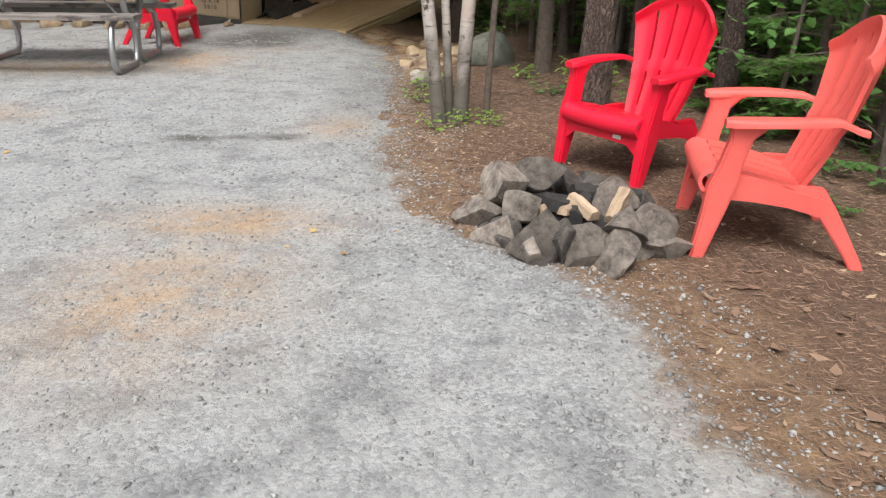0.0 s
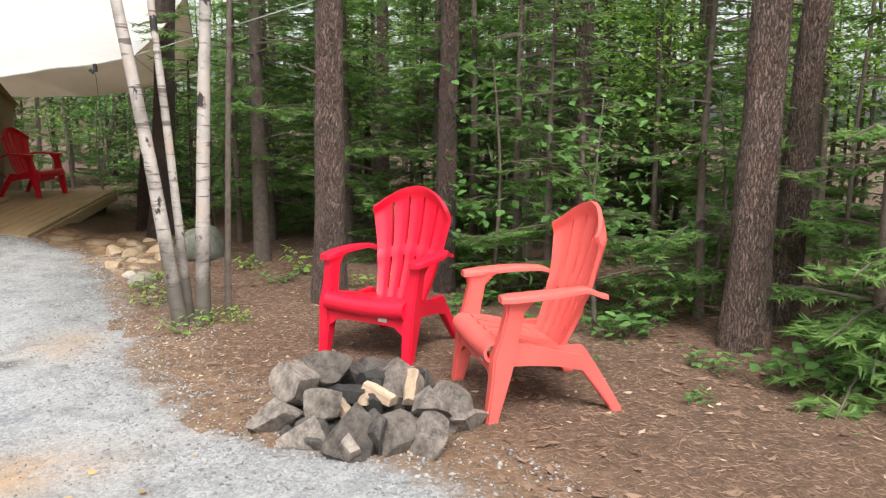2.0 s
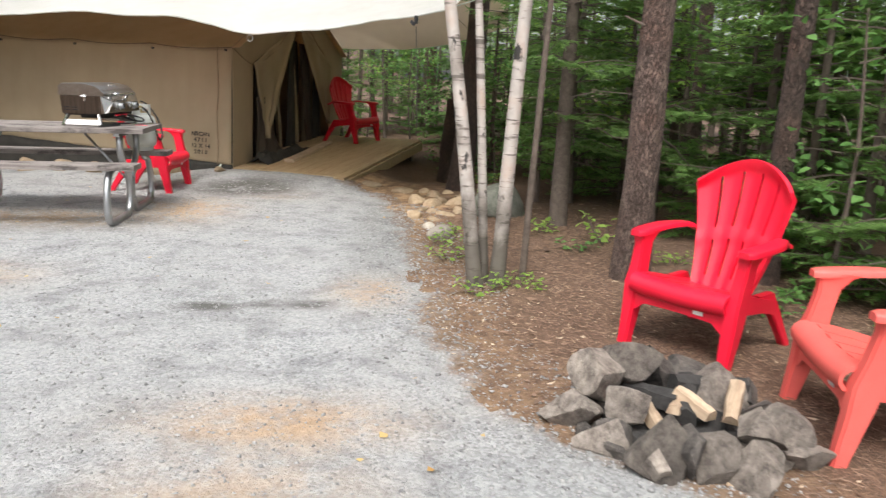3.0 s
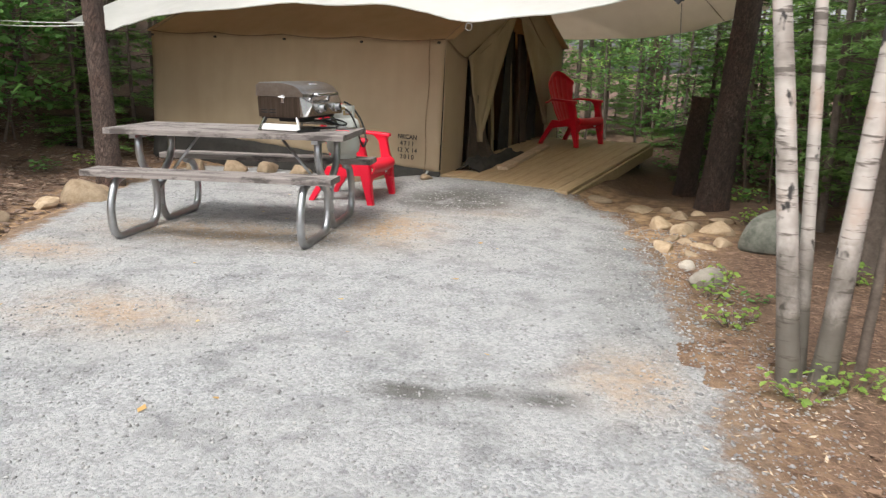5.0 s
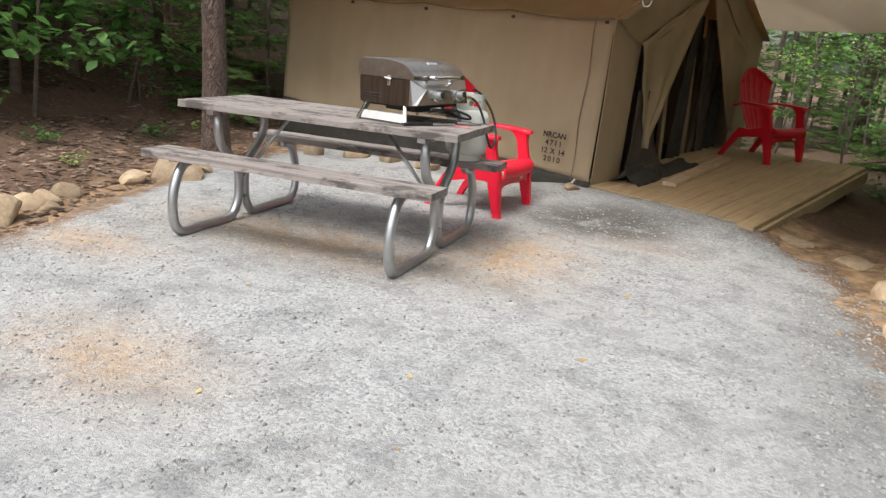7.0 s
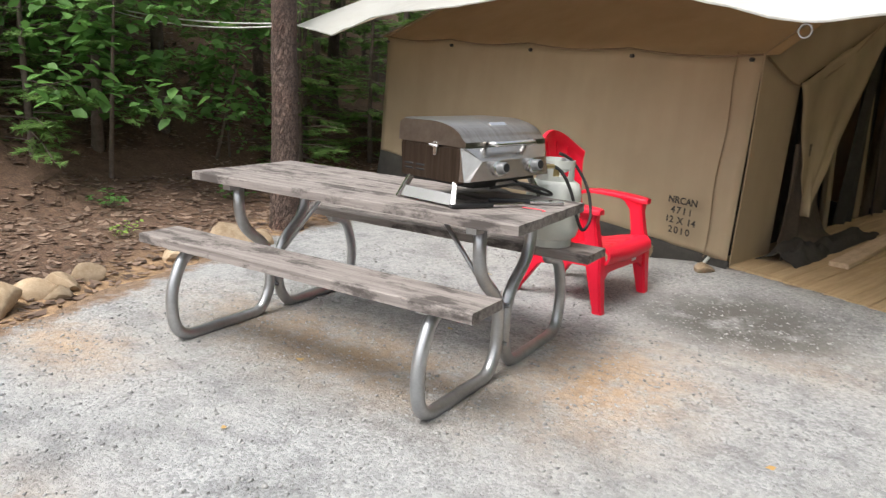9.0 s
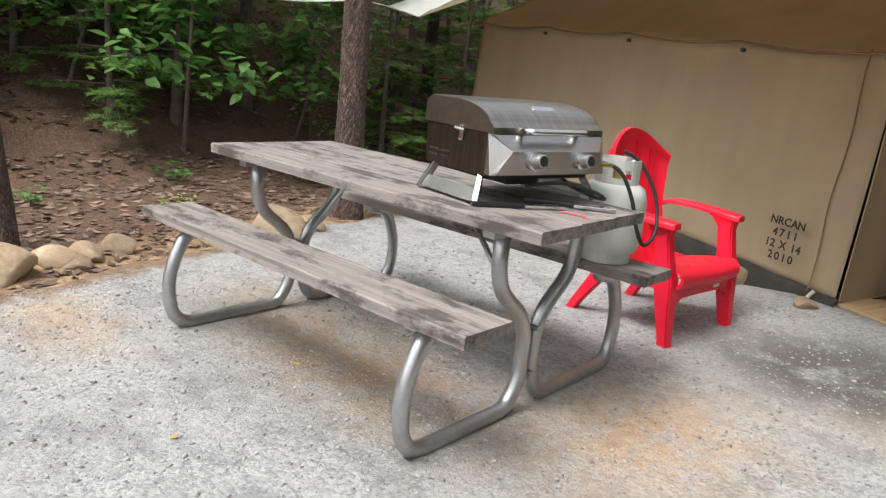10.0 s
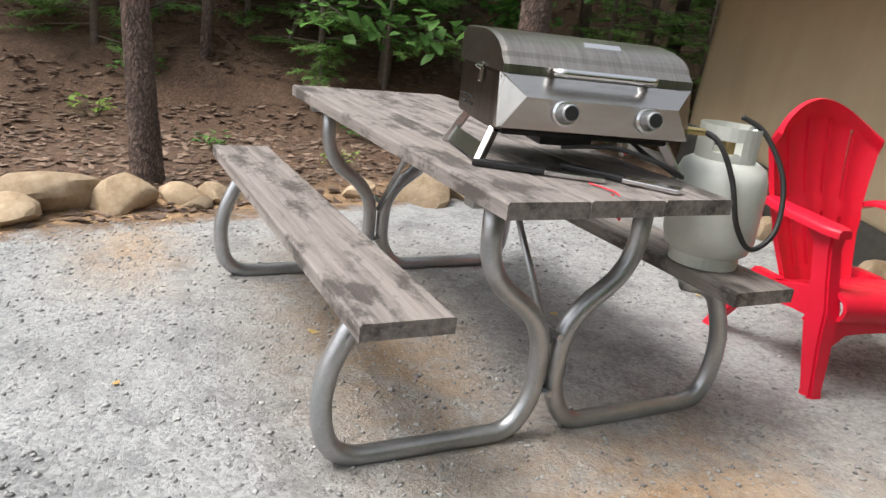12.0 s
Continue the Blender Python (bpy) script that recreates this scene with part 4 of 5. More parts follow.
        # folding legs with a plate between them
        for y0, y1 in ((-0.13, -0.175), (0.13, 0.155)):
            a, b = Vector((s * (W - 0.02), y0, 0.105)), Vector((s * (W + 0.035), y1, 0.0))
            d = (a - b)
            turn = d.to_track_quat("Z", "Y").to_matrix().to_4x4()
            part("leg", boxed((0.02, 0.028, d.length), (a + b) / 2, turn, 0.003), M_GRILL, g)
        part("leg_plate", boxed((0.004, 0.30, 0.05), (s * (W + 0.022), -0.01, 0.032), pose(0, 0, 0, 0, -s * 26, 0), 0.001), M_GRILL, g, "bright plate between the legs")
    part("drip_tray", boxed((0.16, 0.22, 0.035), (-0.03, 0.0, 0.075), bevel=0.004), M_BLACK, g)
    part("underside", boxed((0.50, 0.34, 0.012), (0, 0, 0.095)), M_BLACK, g)
    part("gas_fitting", tube(bmesh.new(), [(W - 0.01, D0 - 0.01, 0.145), (W + 0.06, D0 - 0.03, 0.145)], 0.011, 10), M_BRASS, g)
    return g


gas_grill()


def gas_tank():
    t = thing("propane_tank", "white steel propane tank standing on the bench", "gas tank", pose(-2.985, 8.585, 0.522, 0, 0, 60) @ Matrix.Diagonal((0.94, 0.94, 0.93, 1)))
    prof = [(0.0, 0.03), (0.10, 0.032), (0.134, 0.055), (0.147, 0.10), (0.147, 0.265), (0.142, 0.30), (0.13, 0.335), (0.09, 0.36), (0.03, 0.37), (0.0, 0.37)]
    part("vessel", lathe(bmesh.new(), prof, 36), M_TANK, t, smooth=True)
    part("foot_ring", lathe(bmesh.new(), [(0.108, 0.0), (0.112, 0.0), (0.112, 0.05), (0.108, 0.05), (0.108, 0.0)], 32), M_TANK, t, smooth=False)
    bm = bmesh.new()
    n = 22
    rows = [[bm.verts.new((0.10 * math.cos(a), 0.10 * math.sin(a), z)) for a in (radians(40 + 280 * i / n) for i in range(n + 1))] for z in (0.345, 0.38, 0.42, 0.462)]
    for j in range(3):
        for i in range(n):
            if j == 1 and (3 <= i < 7 or 15 <= i < 19):
                continue
            bm.faces.new((rows[j][i], rows[j][i + 1], rows[j + 1][i + 1], rows[j + 1][i]))
    part("collar", thick(bm, 0.004), M_TANK, t, "white guard collar")
    part("valve", lathe(bmesh.new(), [(0.02, 0.365), (0.02, 0.41), (0.028, 0.412), (0.028, 0.44), (0.0, 0.44)], 14), M_BRASS, t, "brass valve")
    bm = bmesh.new()
    lathe(bm, [(0.0, -0.012), (0.038, -0.012), (0.042, 0.0), (0.036, 0.014), (0.0, 0.014)], 20)
    part("regulator", bm, M_STEEL, t, "grey round regulator", m=pose(0.075, 0.03, 0.425, 0, 90, 0))
    return t


gas_tank()
HOSE = [(-2.97, 8.40, 0.943), (-2.90, 8.46, 0.918), (-2.85, 8.50, 0.818), (-2.82, 8.53, 0.688), (-2.815, 8.60, 0.618), (-2.82, 8.68, 0.678), (-2.87, 8.71, 0.818), (-2.94, 8.67, 0.938), (-2.985, 8.61, 0.978)]
solo("gas_hose", tube(bmesh.new(), smooth_path(HOSE, 8), 0.008, 8), M_RUBBER, "black rubber gas hose hanging in a loop", "hose", smooth=True)
HOSE2 = [(-3.0, 8.02, 0.858), (-2.93, 8.15, 0.873), (-2.87, 8.26, 0.848), (-2.86, 8.33, 0.818), (-2.93, 8.37, 0.808), (-3.02, 8.33, 0.838), (-3.05, 8.26, 0.888)]
solo("gas_hose", tube(bmesh.new(), smooth_path(HOSE2, 8), 0.007, 8), M_RUBBER, "black rubber hose curled on the table top", "hose", smooth=True)


def grill_tool(at, yaw, length, tip):
    t = thing("grill_tool", "long grill tool with a black handle lying on the table", "tool", pose(*at, 0, 0, yaw), "grill tools on the table")
    part("handle", boxed((length * 0.55, 0.03, 0.018), (-length * 0.22, 0, 0.009), bevel=0.005), M_BLACK, t)
    part("blade", boxed((length * 0.45, tip, 0.012), (length * 0.27, 0, 0.008), bevel=0.002), M_CHROME, t)
    for x in (-0.4, -0.15):
        part("rivet", lathe(bmesh.new(), [(0.004, 0.018), (0.004, 0.0195), (0, 0.0195)], 8), M_CHROME, t, m=pose(length * x, 0, 0))
    return t


grill_tool((-2.945, 7.93, 0.792), 62, 0.36, 0.035)
grill_tool((-2.89, 8.15, 0.792), 40, 0.34, 0.05)
solo("cord_loop", tube(bmesh.new(), smooth_path([(-2.83, 8.02, 0.798), (-2.78, 8.04, 0.797), (-2.735, 8.05, 0.792), (-2.728, 8.05, 0.760), (-2.727, 8.06, 0.730), (-2.726, 8.04, 0.755), (-2.735, 8.03, 0.795)], 5), 0.0025, 5), M_RED,
     "thin red cord loop hanging over the table edge", "cord")


# ---- fire pit ----
def pit_stone(seed, x, y, z, size, yaw, mat, label):
    return solo("fire_pit_stone", rock_mesh(seed, size, mat, 0.97, 4), mat, label, "stone", pose(x, y, z, (seed * 7) % 14 - 7, (seed * 11) % 14 - 7, yaw), "stones ringing the fire pit", smooth=False)


PIT = [(0.24, 4.06, 0.07, (0.26, 0.22, 0.24), 20, 0), (0.35, 4.15, 0.19, (0.27, 0.24, 0.23), 60, 0), (0.43, 3.95, 0.15, (0.21, 0.18, 0.17), 110, 2), (0.30, 3.82, 0.06, (0.18, 0.22, 0.20), 10, 0),
       (0.44, 3.66, 0.09, (0.26, 0.22, 0.27), 40, 0), (0.585, 3.68, 0.085, (0.21, 0.20, 0.27), 80, 1), (0.695, 3.63, 0.09, (0.25, 0.20, 0.26), 15, 0), (0.815, 3.575, 0.075, (0.18, 0.18, 0.21), 130, 0),
       (0.88, 3.70, 0.175, (0.23, 0.20, 0.16), 25, 0), (1.03, 3.78, 0.085, (0.34, 0.26, 0.24), 60, 0), (1.10, 4.00, 0.08, (0.26, 0.24, 0.22), 5, 1), (1.04, 4.22, 0.09, (0.30, 0.24, 0.24), 35, 0),
       (0.86, 4.38, 0.08, (0.28, 0.22, 0.22), 95, 1), (0.68, 4.42, 0.09, (0.24, 0.22, 0.26), 50, 1), (0.50, 4.34, 0.10, (0.24, 0.22, 0.28), 70, 1), (0.56, 4.31, 0.235, (0.25, 0.21, 0.17), 30, 2)]
for i, (x, y, z, size, yaw, kind) in enumerate(PIT):
    x, y, z = 0.67 + (x - 0.67) * 0.9, 3.93 + (y - 3.98) * 0.9, z * 0.8
    size = tuple(v * 0.78 for v in size)
    x -= 0.06 * smoothstep(0.8, 1.0, x)
    pit_stone(100 + i, x, y, z, size, yaw, (M_ROCK, M_SOOT, M_ROCK)[kind], ("rough grey field stone of the fire pit ring", "soot-blackened stone of the fire pit ring", "pale grey stone on top of the ring")[kind])
for i in range(14):
    a = math.tau * i / 14 + 0.2
    r = 0.40 + 0.05 * math.sin(i * 2.3)
    k = 0.10 + 0.04 * math.sin(i * 1.7)
    pit_stone(140 + i, 0.68 + r * math.cos(a), 3.95 + r * 0.9 * math.sin(a), k * 0.3, (k * 1.3, k, k), i * 61, M_SOOT if i % 3 else M_ROCK, "small broken stone wedged in the fire pit ring")
bm = bmesh.new()
cloth(bm, lambda a, b: (0.70 + 0.62 * (a - 0.5), 4.0 + 0.55 * (b - 0.5), 0.03 + 0.03 * noise.noise((a * 9, b * 9, 4))), 26, 26)
solo("ash_bed", thick(bm, 0.02), M_CHAR, "black ash and charcoal bed inside the fire pit", "ash")


def split_log(seed, at, size, yaw, pitch, mat, label):
    rnd = random.Random(seed)
    w, h = size[1] / 2, size[2] / 2
    ring = [(-w, -h), (w, -h * 0.8), (w * 0.7, h * 0.6), (-w * 0.2, h), (-w * 0.9, h * 0.5)]
    bm = loft(bmesh.new(), [[(size[0] * (i / 5 - 0.5), y + 0.004 * rnd.uniform(-1, 1), z + 0.004 * rnd.uniform(-1, 1)) for y, z in ring] for i in range(6)])
    return solo("firewood", bm, mat, label, "firewood", pose(*at, 0, pitch, yaw), "firewood in the pit")


split_log(1, (0.72, 4.040, 0.110), (0.30, 0.09, 0.07), 70, -8, M_CHAR, "charred black log in the fire pit")
split_log(2, (0.85, 4.140, 0.120), (0.32, 0.09, 0.08), 10, 6, M_CHAR, "charred black log in the fire pit")
split_log(3, (0.60, 4.080, 0.100), (0.24, 0.08, 0.08), 130, 5, M_CHAR, "charred black log in the fire pit")
split_log(4, (0.86, 3.920, 0.150), (0.20, 0.06, 0.04), 62, -24, M_FRESH, "pale fresh split piece of firewood")
split_log(5, (0.72, 3.940, 0.130), (0.17, 0.06, 0.05), 120, -14, M_FRESH, "pale fresh split piece of firewood")
split_log(6, (0.66, 3.960, 0.110), (0.15, 0.05, 0.04), 60, 8, M_FRESH, "pale fresh split piece of firewood")
split_log(7, (0.55, 3.880, 0.090), (0.14, 0.05, 0.05), 100, -20, M_FRESH, "pale fresh split piece of firewood")

# ---- border rocks ----
BORDER = [(0.46, 8.44, (0.44, 0.34, 0.33), M_MOSSROCK, "large green-grey boulder beside the gravel"), (-0.17, 7.40, (0.18, 0.14, 0.12), M_PALEROCK, "pale rounded stone at the gravel edge"),
          (-0.36, 8.32, (0.26, 0.16, 0.14), M_TANROCK, ""), (-0.10, 8.36, (0.22, 0.16, 0.15), M_TANROCK, ""), (0.07, 8.45, (0.17, 0.15, 0.18), M_TANROCK, ""), (0.02, 9.62, (0.20, 0.16, 0.14), M_TANROCK, ""),
          (-0.16, 9.5, (0.2, 0.18, 0.16), M_TANROCK, ""), (-0.28, 9.75, (0.16, 0.13, 0.16), M_TANROCK, ""), (0.1, 8.95, (0.36, 0.3, 0.2), M_TANROCK, ""), (-0.22, 8.85, (0.3, 0.24, 0.16), M_TANROCK, ""),
          (-0.36, 9.15, (0.26, 0.2, 0.14), M_TANROCK, ""), (-0.95, 10.12, (0.36, 0.22, 0.08), M_TANROCK, ""), (-0.55, 9.8, (0.3, 0.24, 0.09), M_TANROCK, ""), (-0.3, 8.6, (0.16, 0.12, 0.1), M_TANROCK, ""),
          (-0.2, 8.12, (0.12, 0.1, 0.08), M_TANROCK, ""), (0.15, 9.3, (0.22, 0.2, 0.18), M_TANROCK, ""), (-0.25, 7.75, (0.1, 0.09, 0.07), M_PALEROCK, ""), (-0.12, 9.05, (0.18, 0.15, 0.13), M_TANROCK, ""), (-0.2, 8.45, (0.14, 0.12, 0.1), M_TANROCK, ""),
          (-5.62, 8.6, (0.42, 0.28, 0.26), M_TANROCK, ""), (-5.5, 10.45, (0.24, 0.2, 0.18), M_TANROCK, ""), (-5.1, 10.6, (0.26, 0.2, 0.18), M_TANROCK, ""), (-4.7, 10.7, (0.22, 0.2, 0.16), M_TANROCK, ""), (-4.3, 10.6, (0.24, 0.2, 0.17), M_TANROCK, ""),
          (-3.38, 10.52, (0.42, 0.20, 0.20), M_TANROCK, ""), (-2.70, 10.30, (0.12, 0.1, 0.07), M_TANROCK, ""), (-3.8, 10.55, (0.3, 0.2, 0.18), M_TANROCK, ""), (-5.28, 6.86, (0.32, 0.26, 0.20), M_TANROCK, ""), (-5.4, 7.12, (0.20, 0.17, 0.15), M_TANROCK, ""),
          (-5.3, 6.5, (0.46, 0.28, 0.20), M_TANROCK, ""), (-5.0, 6.32, (0.30, 0.24, 0.14), M_TANROCK, ""), (-5.42, 7.32, (0.16, 0.14, 0.12), M_TANROCK, ""), (-5.5, 7.5, (0.18, 0.14, 0.12), M_TANROCK, ""), (-5.3, 7.22, (0.14, 0.12, 0.09), M_TANROCK, ""),
          (-5.6, 8.9, (0.2, 0.18, 0.14), M_TANROCK, ""), (-5.62, 8.2, (0.18, 0.16, 0.13), M_TANROCK, "")]
for i, (x, y, size, mat, lab) in enumerate(BORDER):
    solo("border_rock", rock_mesh(300 + i, tuple(v * (0.78 if x > -1.5 and mat is M_TANROCK else 1.0) for v in size), mat, 0.66 if mat is M_TANROCK else 0.6), mat, lab or "sandy tan rock along the gravel edge", "rock", pose(x, y, land(x, y) + size[2] * (-0.02 if x > -1.5 and mat is M_TANROCK else 0.22), 0, 0, i * 47), "rocks along the gravel edge")


# ---- trees ----
def trunk_mesh(name, pts, r0, r1, mat, sides=20, knob=0.06, flare=0.35, seed=0):
    path = smooth_path(pts, 14)
    n = len(path) - 1
    bm = bmesh.new()
    rs = [(r0 + (r1 - r0) * i / n) * (1 + flare * math.exp(-(path[i].z - path[0].z) / (r0 * 2.2))) for i in range(n + 1)]
    tube(bm, path, rs, sides)
    for v in bm.verts:
        c = v.co
        k = noise.noise((c.x * 9 + seed, c.y * 9, c.z * 2.5)) * knob + noise.noise((c.x * 30 + seed, c.y * 30, c.z * 6)) * knob * 0.5
        z = min(range(n + 1), key=lambda i: abs(path[i].z - c.z))
        v.co += (c - path[z]) * k
    return finish(bm, name, mat, True)


def needles(rnd_state, limbs, twig_len, needle_len, width, count):
    """Flat sprays of needles along limbs: (start, end, spread). Returns vertices and triangles."""
    rg = np.random.RandomState(rnd_state)
    vs, k = [], 0
    for a, b, spread in limbs:
        a, b = np.array(a), np.array(b)
        d = b - a
        L = np.linalg.norm(d)
        if L < 0.05:
            continue
        d /= L
        side = np.cross(d, (0, 0, 1.0))
        side /= max(1e-6, np.linalg.norm(side))
        up = np.cross(side, d)
        m = max(4, int(L / 0.055 * spread))
        t = rg.uniform(0.12, 1.0, m)
        sgn = np.where(rg.rand(m) < 0.5, -1.0, 1.0)
        tl = twig_len * (1.15 - 0.75 * t) * rg.uniform(0.6, 1.15, m) * min(1.0, L)
        base = a + np.outer(t * L, d)
        ang = rg.uniform(0.7, 1.15, m)
        td = np.outer(np.cos(ang), d) + (np.sin(ang) * sgn)[:, None] * side + rg.normal(0, 0.16, m)[:, None] * up
        td[:, 2] -= 0.12
        td /= np.linalg.norm(td, axis=1)[:, None]
        q = np.linspace(0.08, 1.0, count)
        P = base[:, None, :] + td[:, None, :] * (tl[:, None] * q[None, :])[:, :, None]
        P = P.reshape(-1, 3)
        T = np.repeat(td, count, 0)
        N = len(P)
        s2 = np.cross(T, up[None, :] + 0.0)
        s2 /= np.maximum(1e-6, np.linalg.norm(s2, axis=1))[:, None]
        sg = np.where(np.arange(N) % 2 == 0, 1.0, -1.0)
        nd = T * rg.uniform(0.4, 0.9, N)[:, None] + s2 * sg[:, None] * rg.uniform(0.5, 1.0, N)[:, None] + rg.normal(0, 0.22, (N, 3))
        nd /= np.linalg.norm(nd, axis=1)[:, None]
        nl = needle_len * rg.uniform(0.6, 1.2, N)
        w = T * width
        vs.append(np.stack([P - w * 0.5, P + w * 0.5, P + nd * nl[:, None]], 1).reshape(-1, 3))
    V = np.concatenate(vs)
    return V, np.arange(len(V)).reshape(-1, 3)


def leaves(rnd_state, centres, size, droop=0.3):
    """Broad leaves, each a folded diamond of four triangles."""
    rg = np.random.RandomState(rnd_state)
    C = np.array(centres)
    n = len(C)
    a = rg.uniform(0, math.tau, n)
    d = np.stack([np.cos(a), np.sin(a), rg.normal(-droop, 0.3, n)], 1)
    d /= np.linalg.norm(d, axis=1)[:, None]
    s = np.cross(d, np.array([0, 0, 1.0]) + rg.normal(0, 0.35, (n, 3)))
    s /= np.linalg.norm(s, axis=1)[:, None]
    u = np.cross(s, d)
    L = (size * rg.uniform(0.6, 1.25, n))[:, None]
    W = L * 0.36
    V = np.stack([C, C + d * L * 0.42 + s * W + u * L * 0.1, C + d * L * 0.78 + s * W * 0.6 + u * L * 0.05, C + d * L - u * L * 0.06, C + d * L * 0.78 - s * W * 0.6 + u * L * 0.05, C + d * L * 0.42 - s * W + u * L * 0.1], 1).reshape(-1, 3)
    b = np.arange(n)[:, None] * 6
    F = np.concatenate([b + np.array([[0, 1, 2]]), b + np.array([[0, 2, 3]]), b + np.array([[0, 3, 4]]), b + np.array([[0, 4, 5]])])
    return V, F


def tri_mesh(name, V, F, mat):
    me = bpy.data.meshes.new(name)
    me.vertices.add(len(V))
    me.vertices.foreach_set("co", V.astype(np.float32).ravel())
    me.loops.add(F.size)
    me.loops.foreach_set("vertex_index", F.astype(np.int32).ravel())
    me.polygons.add(len(F))
    me.polygons.foreach_set("loop_start", np.arange(0, F.size, 3, dtype=np.int32))
    me.materials.append(mat)
    me.update(calc_edges=True)
    return me


def fir(name, seed, height, radius, base, dense=1.0, label="dark green fir with feathery drooping branches"):
    """A young fir: tapered trunk, whorled limbs, sprays of needles."""
    rnd = random.Random(seed)
    t = thing(name, label, "tree", group="young firs of the wood")
    part("trunk", trunk_mesh("trunk", [(0, 0, -0.1), (0.03, 0.02, height * 0.4), (0.0, -0.02, height)], 0.012 * height + 0.008, 0.006, M_TWIG, 8, 0.05, 0.2, seed), M_TWIG, t)
    limbs, bm = [], bmesh.new()
    z = base
    while z < height * 0.97:
        r = radius * (1 - (z - base) / (height - base)) ** 0.8 * rnd.uniform(0.65, 1.1) + 0.08
        for k in range(rnd.randint(3, 5)):
            a = rnd.uniform(0, math.tau)
            L = r * rnd.uniform(0.6, 1.1)
            zz = z + rnd.uniform(-0.08, 0.08)
            p0, p1 = Vector((0, 0, zz)), Vector((L * math.cos(a), L * math.sin(a), zz + L * rnd.uniform(-0.28, 0.18)))
            limbs.append((p0, p1, dense))
            tube(bm, [p0, p0.lerp(p1, 0.5) + Vector((0, 0, 0.04 * L)), p1], [0.010, 0.006, 0.003], 4)
            if L > 0.5:
                for q in (0.35, 0.6, 0.8):
                    for s in (-1, 1):
                        b = a + s * rnd.uniform(0.5, 0.9)
                        l2 = L * (1 - q) * rnd.uniform(0.6, 0.95)
                        s0 = p0.lerp(p1, q)
                        limbs.append((s0, s0 + Vector((l2 * math.cos(b), l2 * math.sin(b), -0.1 * l2)), dense))
        z += rnd.uniform(0.16, 0.26) / max(0.6, dense)
    tagged(part("branchwork", bm, M_TWIG, t), kind="stuff")
    V, F = needles(seed, limbs, 0.20, 0.075, 0.022, 8)
    part("crown", tri_mesh("crown", V, F, M_NEEDLE), M_NEEDLE, t)
    return t


def broadleaf(name, seed, height, spread, count, size, mat, label, category="tree", low=0.3, lean=(0, 0)):
    rnd = random.Random(seed)
    t = thing(name, label, category)
    top = Vector((lean[0], lean[1], height))
    pts = [(0, 0, -0.05), top * 0.5 + Vector((0.05, -0.04, 0)), top]
    part("trunk", trunk_mesh("trunk", pts, 0.008 * height + 0.006, 0.004, M_TWIG, 7, 0.05, 0.2, seed), M_TWIG, t)
    bm, centres = bmesh.new(), []
    for k in range(max(8, int(height * 7))):
        q = low + (1 - low) * (k + rnd.random()) / max(8, int(height * 7))
        a = rnd.uniform(0, math.tau)
        L = spread * rnd.uniform(0.45, 1.0) * (1.1 - 0.55 * q)
        p0 = top * q
        p1 = p0 + Vector((L * math.cos(a), L * math.sin(a), L * rnd.uniform(-0.1, 0.35)))
        tube(bm, [p0, p0.lerp(p1, 0.55) + Vector((0, 0, 0.05 * L)), p1], [0.006, 0.004, 0.002], 4)
        for _ in range(int(count)):
            c = p0.lerp(p1, rnd.uniform(0.25, 1.05))
            centres.append(c + Vector((rnd.gauss(0, 0.08), rnd.gauss(0, 0.08), rnd.gauss(0, 0.05))) * (1 + spread))
    tagged(part("branchwork", bm, M_TWIG, t), kind="stuff")
    V, F = leaves(seed, centres, size)
    part("crown", tri_mesh("crown", V, F, mat), mat, t)
    return t


def at_land(x, y, yaw=0, s=1.0):
    return Matrix.Translation((x, y, land(x, y))) @ pose(0, 0, 0, 0, 0, yaw) @ Matrix.Diagonal((s, s, s, 1))


def place(ob, x, y, yaw=0, s=1.0):
    """A copy of a tree at a scale."""
    c = copy_thing(ob, at_land(x, y, yaw))
    c.scale = (s, s, s)
    return c


def pine(x, y, r, mat, top=(0, 0), height=13.0, label="tall red pine with scaly bark", seed=0, sides=28):
    """A tall pine, bare below; its crown starts high up."""
    z0 = land(x, y)
    t = thing("pine_tree", label, "tree", pose(x, y, z0), "tall pines")
    pts = [(0, 0, -0.15), (top[0] * 0.2, top[1] * 0.2, height * 0.15), (top[0] * 0.55, top[1] * 0.55, height * 0.5), (top[0], top[1], height)]
    part("trunk", trunk_mesh("trunk", pts, r, r * 0.35, mat, sides, 0.10, 0.30, seed), mat, t, smooth=True)
    rnd = random.Random(seed + 900)
    bm, limbs = bmesh.new(), []
    for k in range(18):
        z = height * rnd.uniform(0.6, 1.0)
        a, L = rnd.uniform(0, math.tau), rnd.uniform(0.8, 2.0) * (1.25 - z / height)* 1.6
        c = Vector((top[0] * z / height, top[1] * z / height, z))
        p1 = c + Vector((L * math.cos(a), L * math.sin(a), L * 0.15))
        tube(bm, [c, p1], [0.03, 0.008], 4)
        limbs.append((c, p1, 0.5))
    for k in range(5):
        z = rnd.uniform(1.6, 4.5)
        a, L = rnd.uniform(0, math.tau), rnd.uniform(0.15, 0.6)
        c = Vector((top[0] * z / height, top[1] * z / height, z))
        tube(bm, [c, c + Vector((L * math.cos(a), L * math.sin(a), 0.08))], [0.014, 0.005], 5)
    tagged(part("branchwork", bm, M_TWIG, t), kind="stuff")
    V, F = needles(seed + 3, limbs, 0.4, 0.12, 0.03, 6)
    part("crown", tri_mesh("crown", V, F, M_NEEDLE), M_NEEDLE, t)
    return t


pine(1.08, 6.15, 0.125, M_PINE, (0.25, 0.1), seed=1, label="tall red pine with scaly bark behind the chairs")
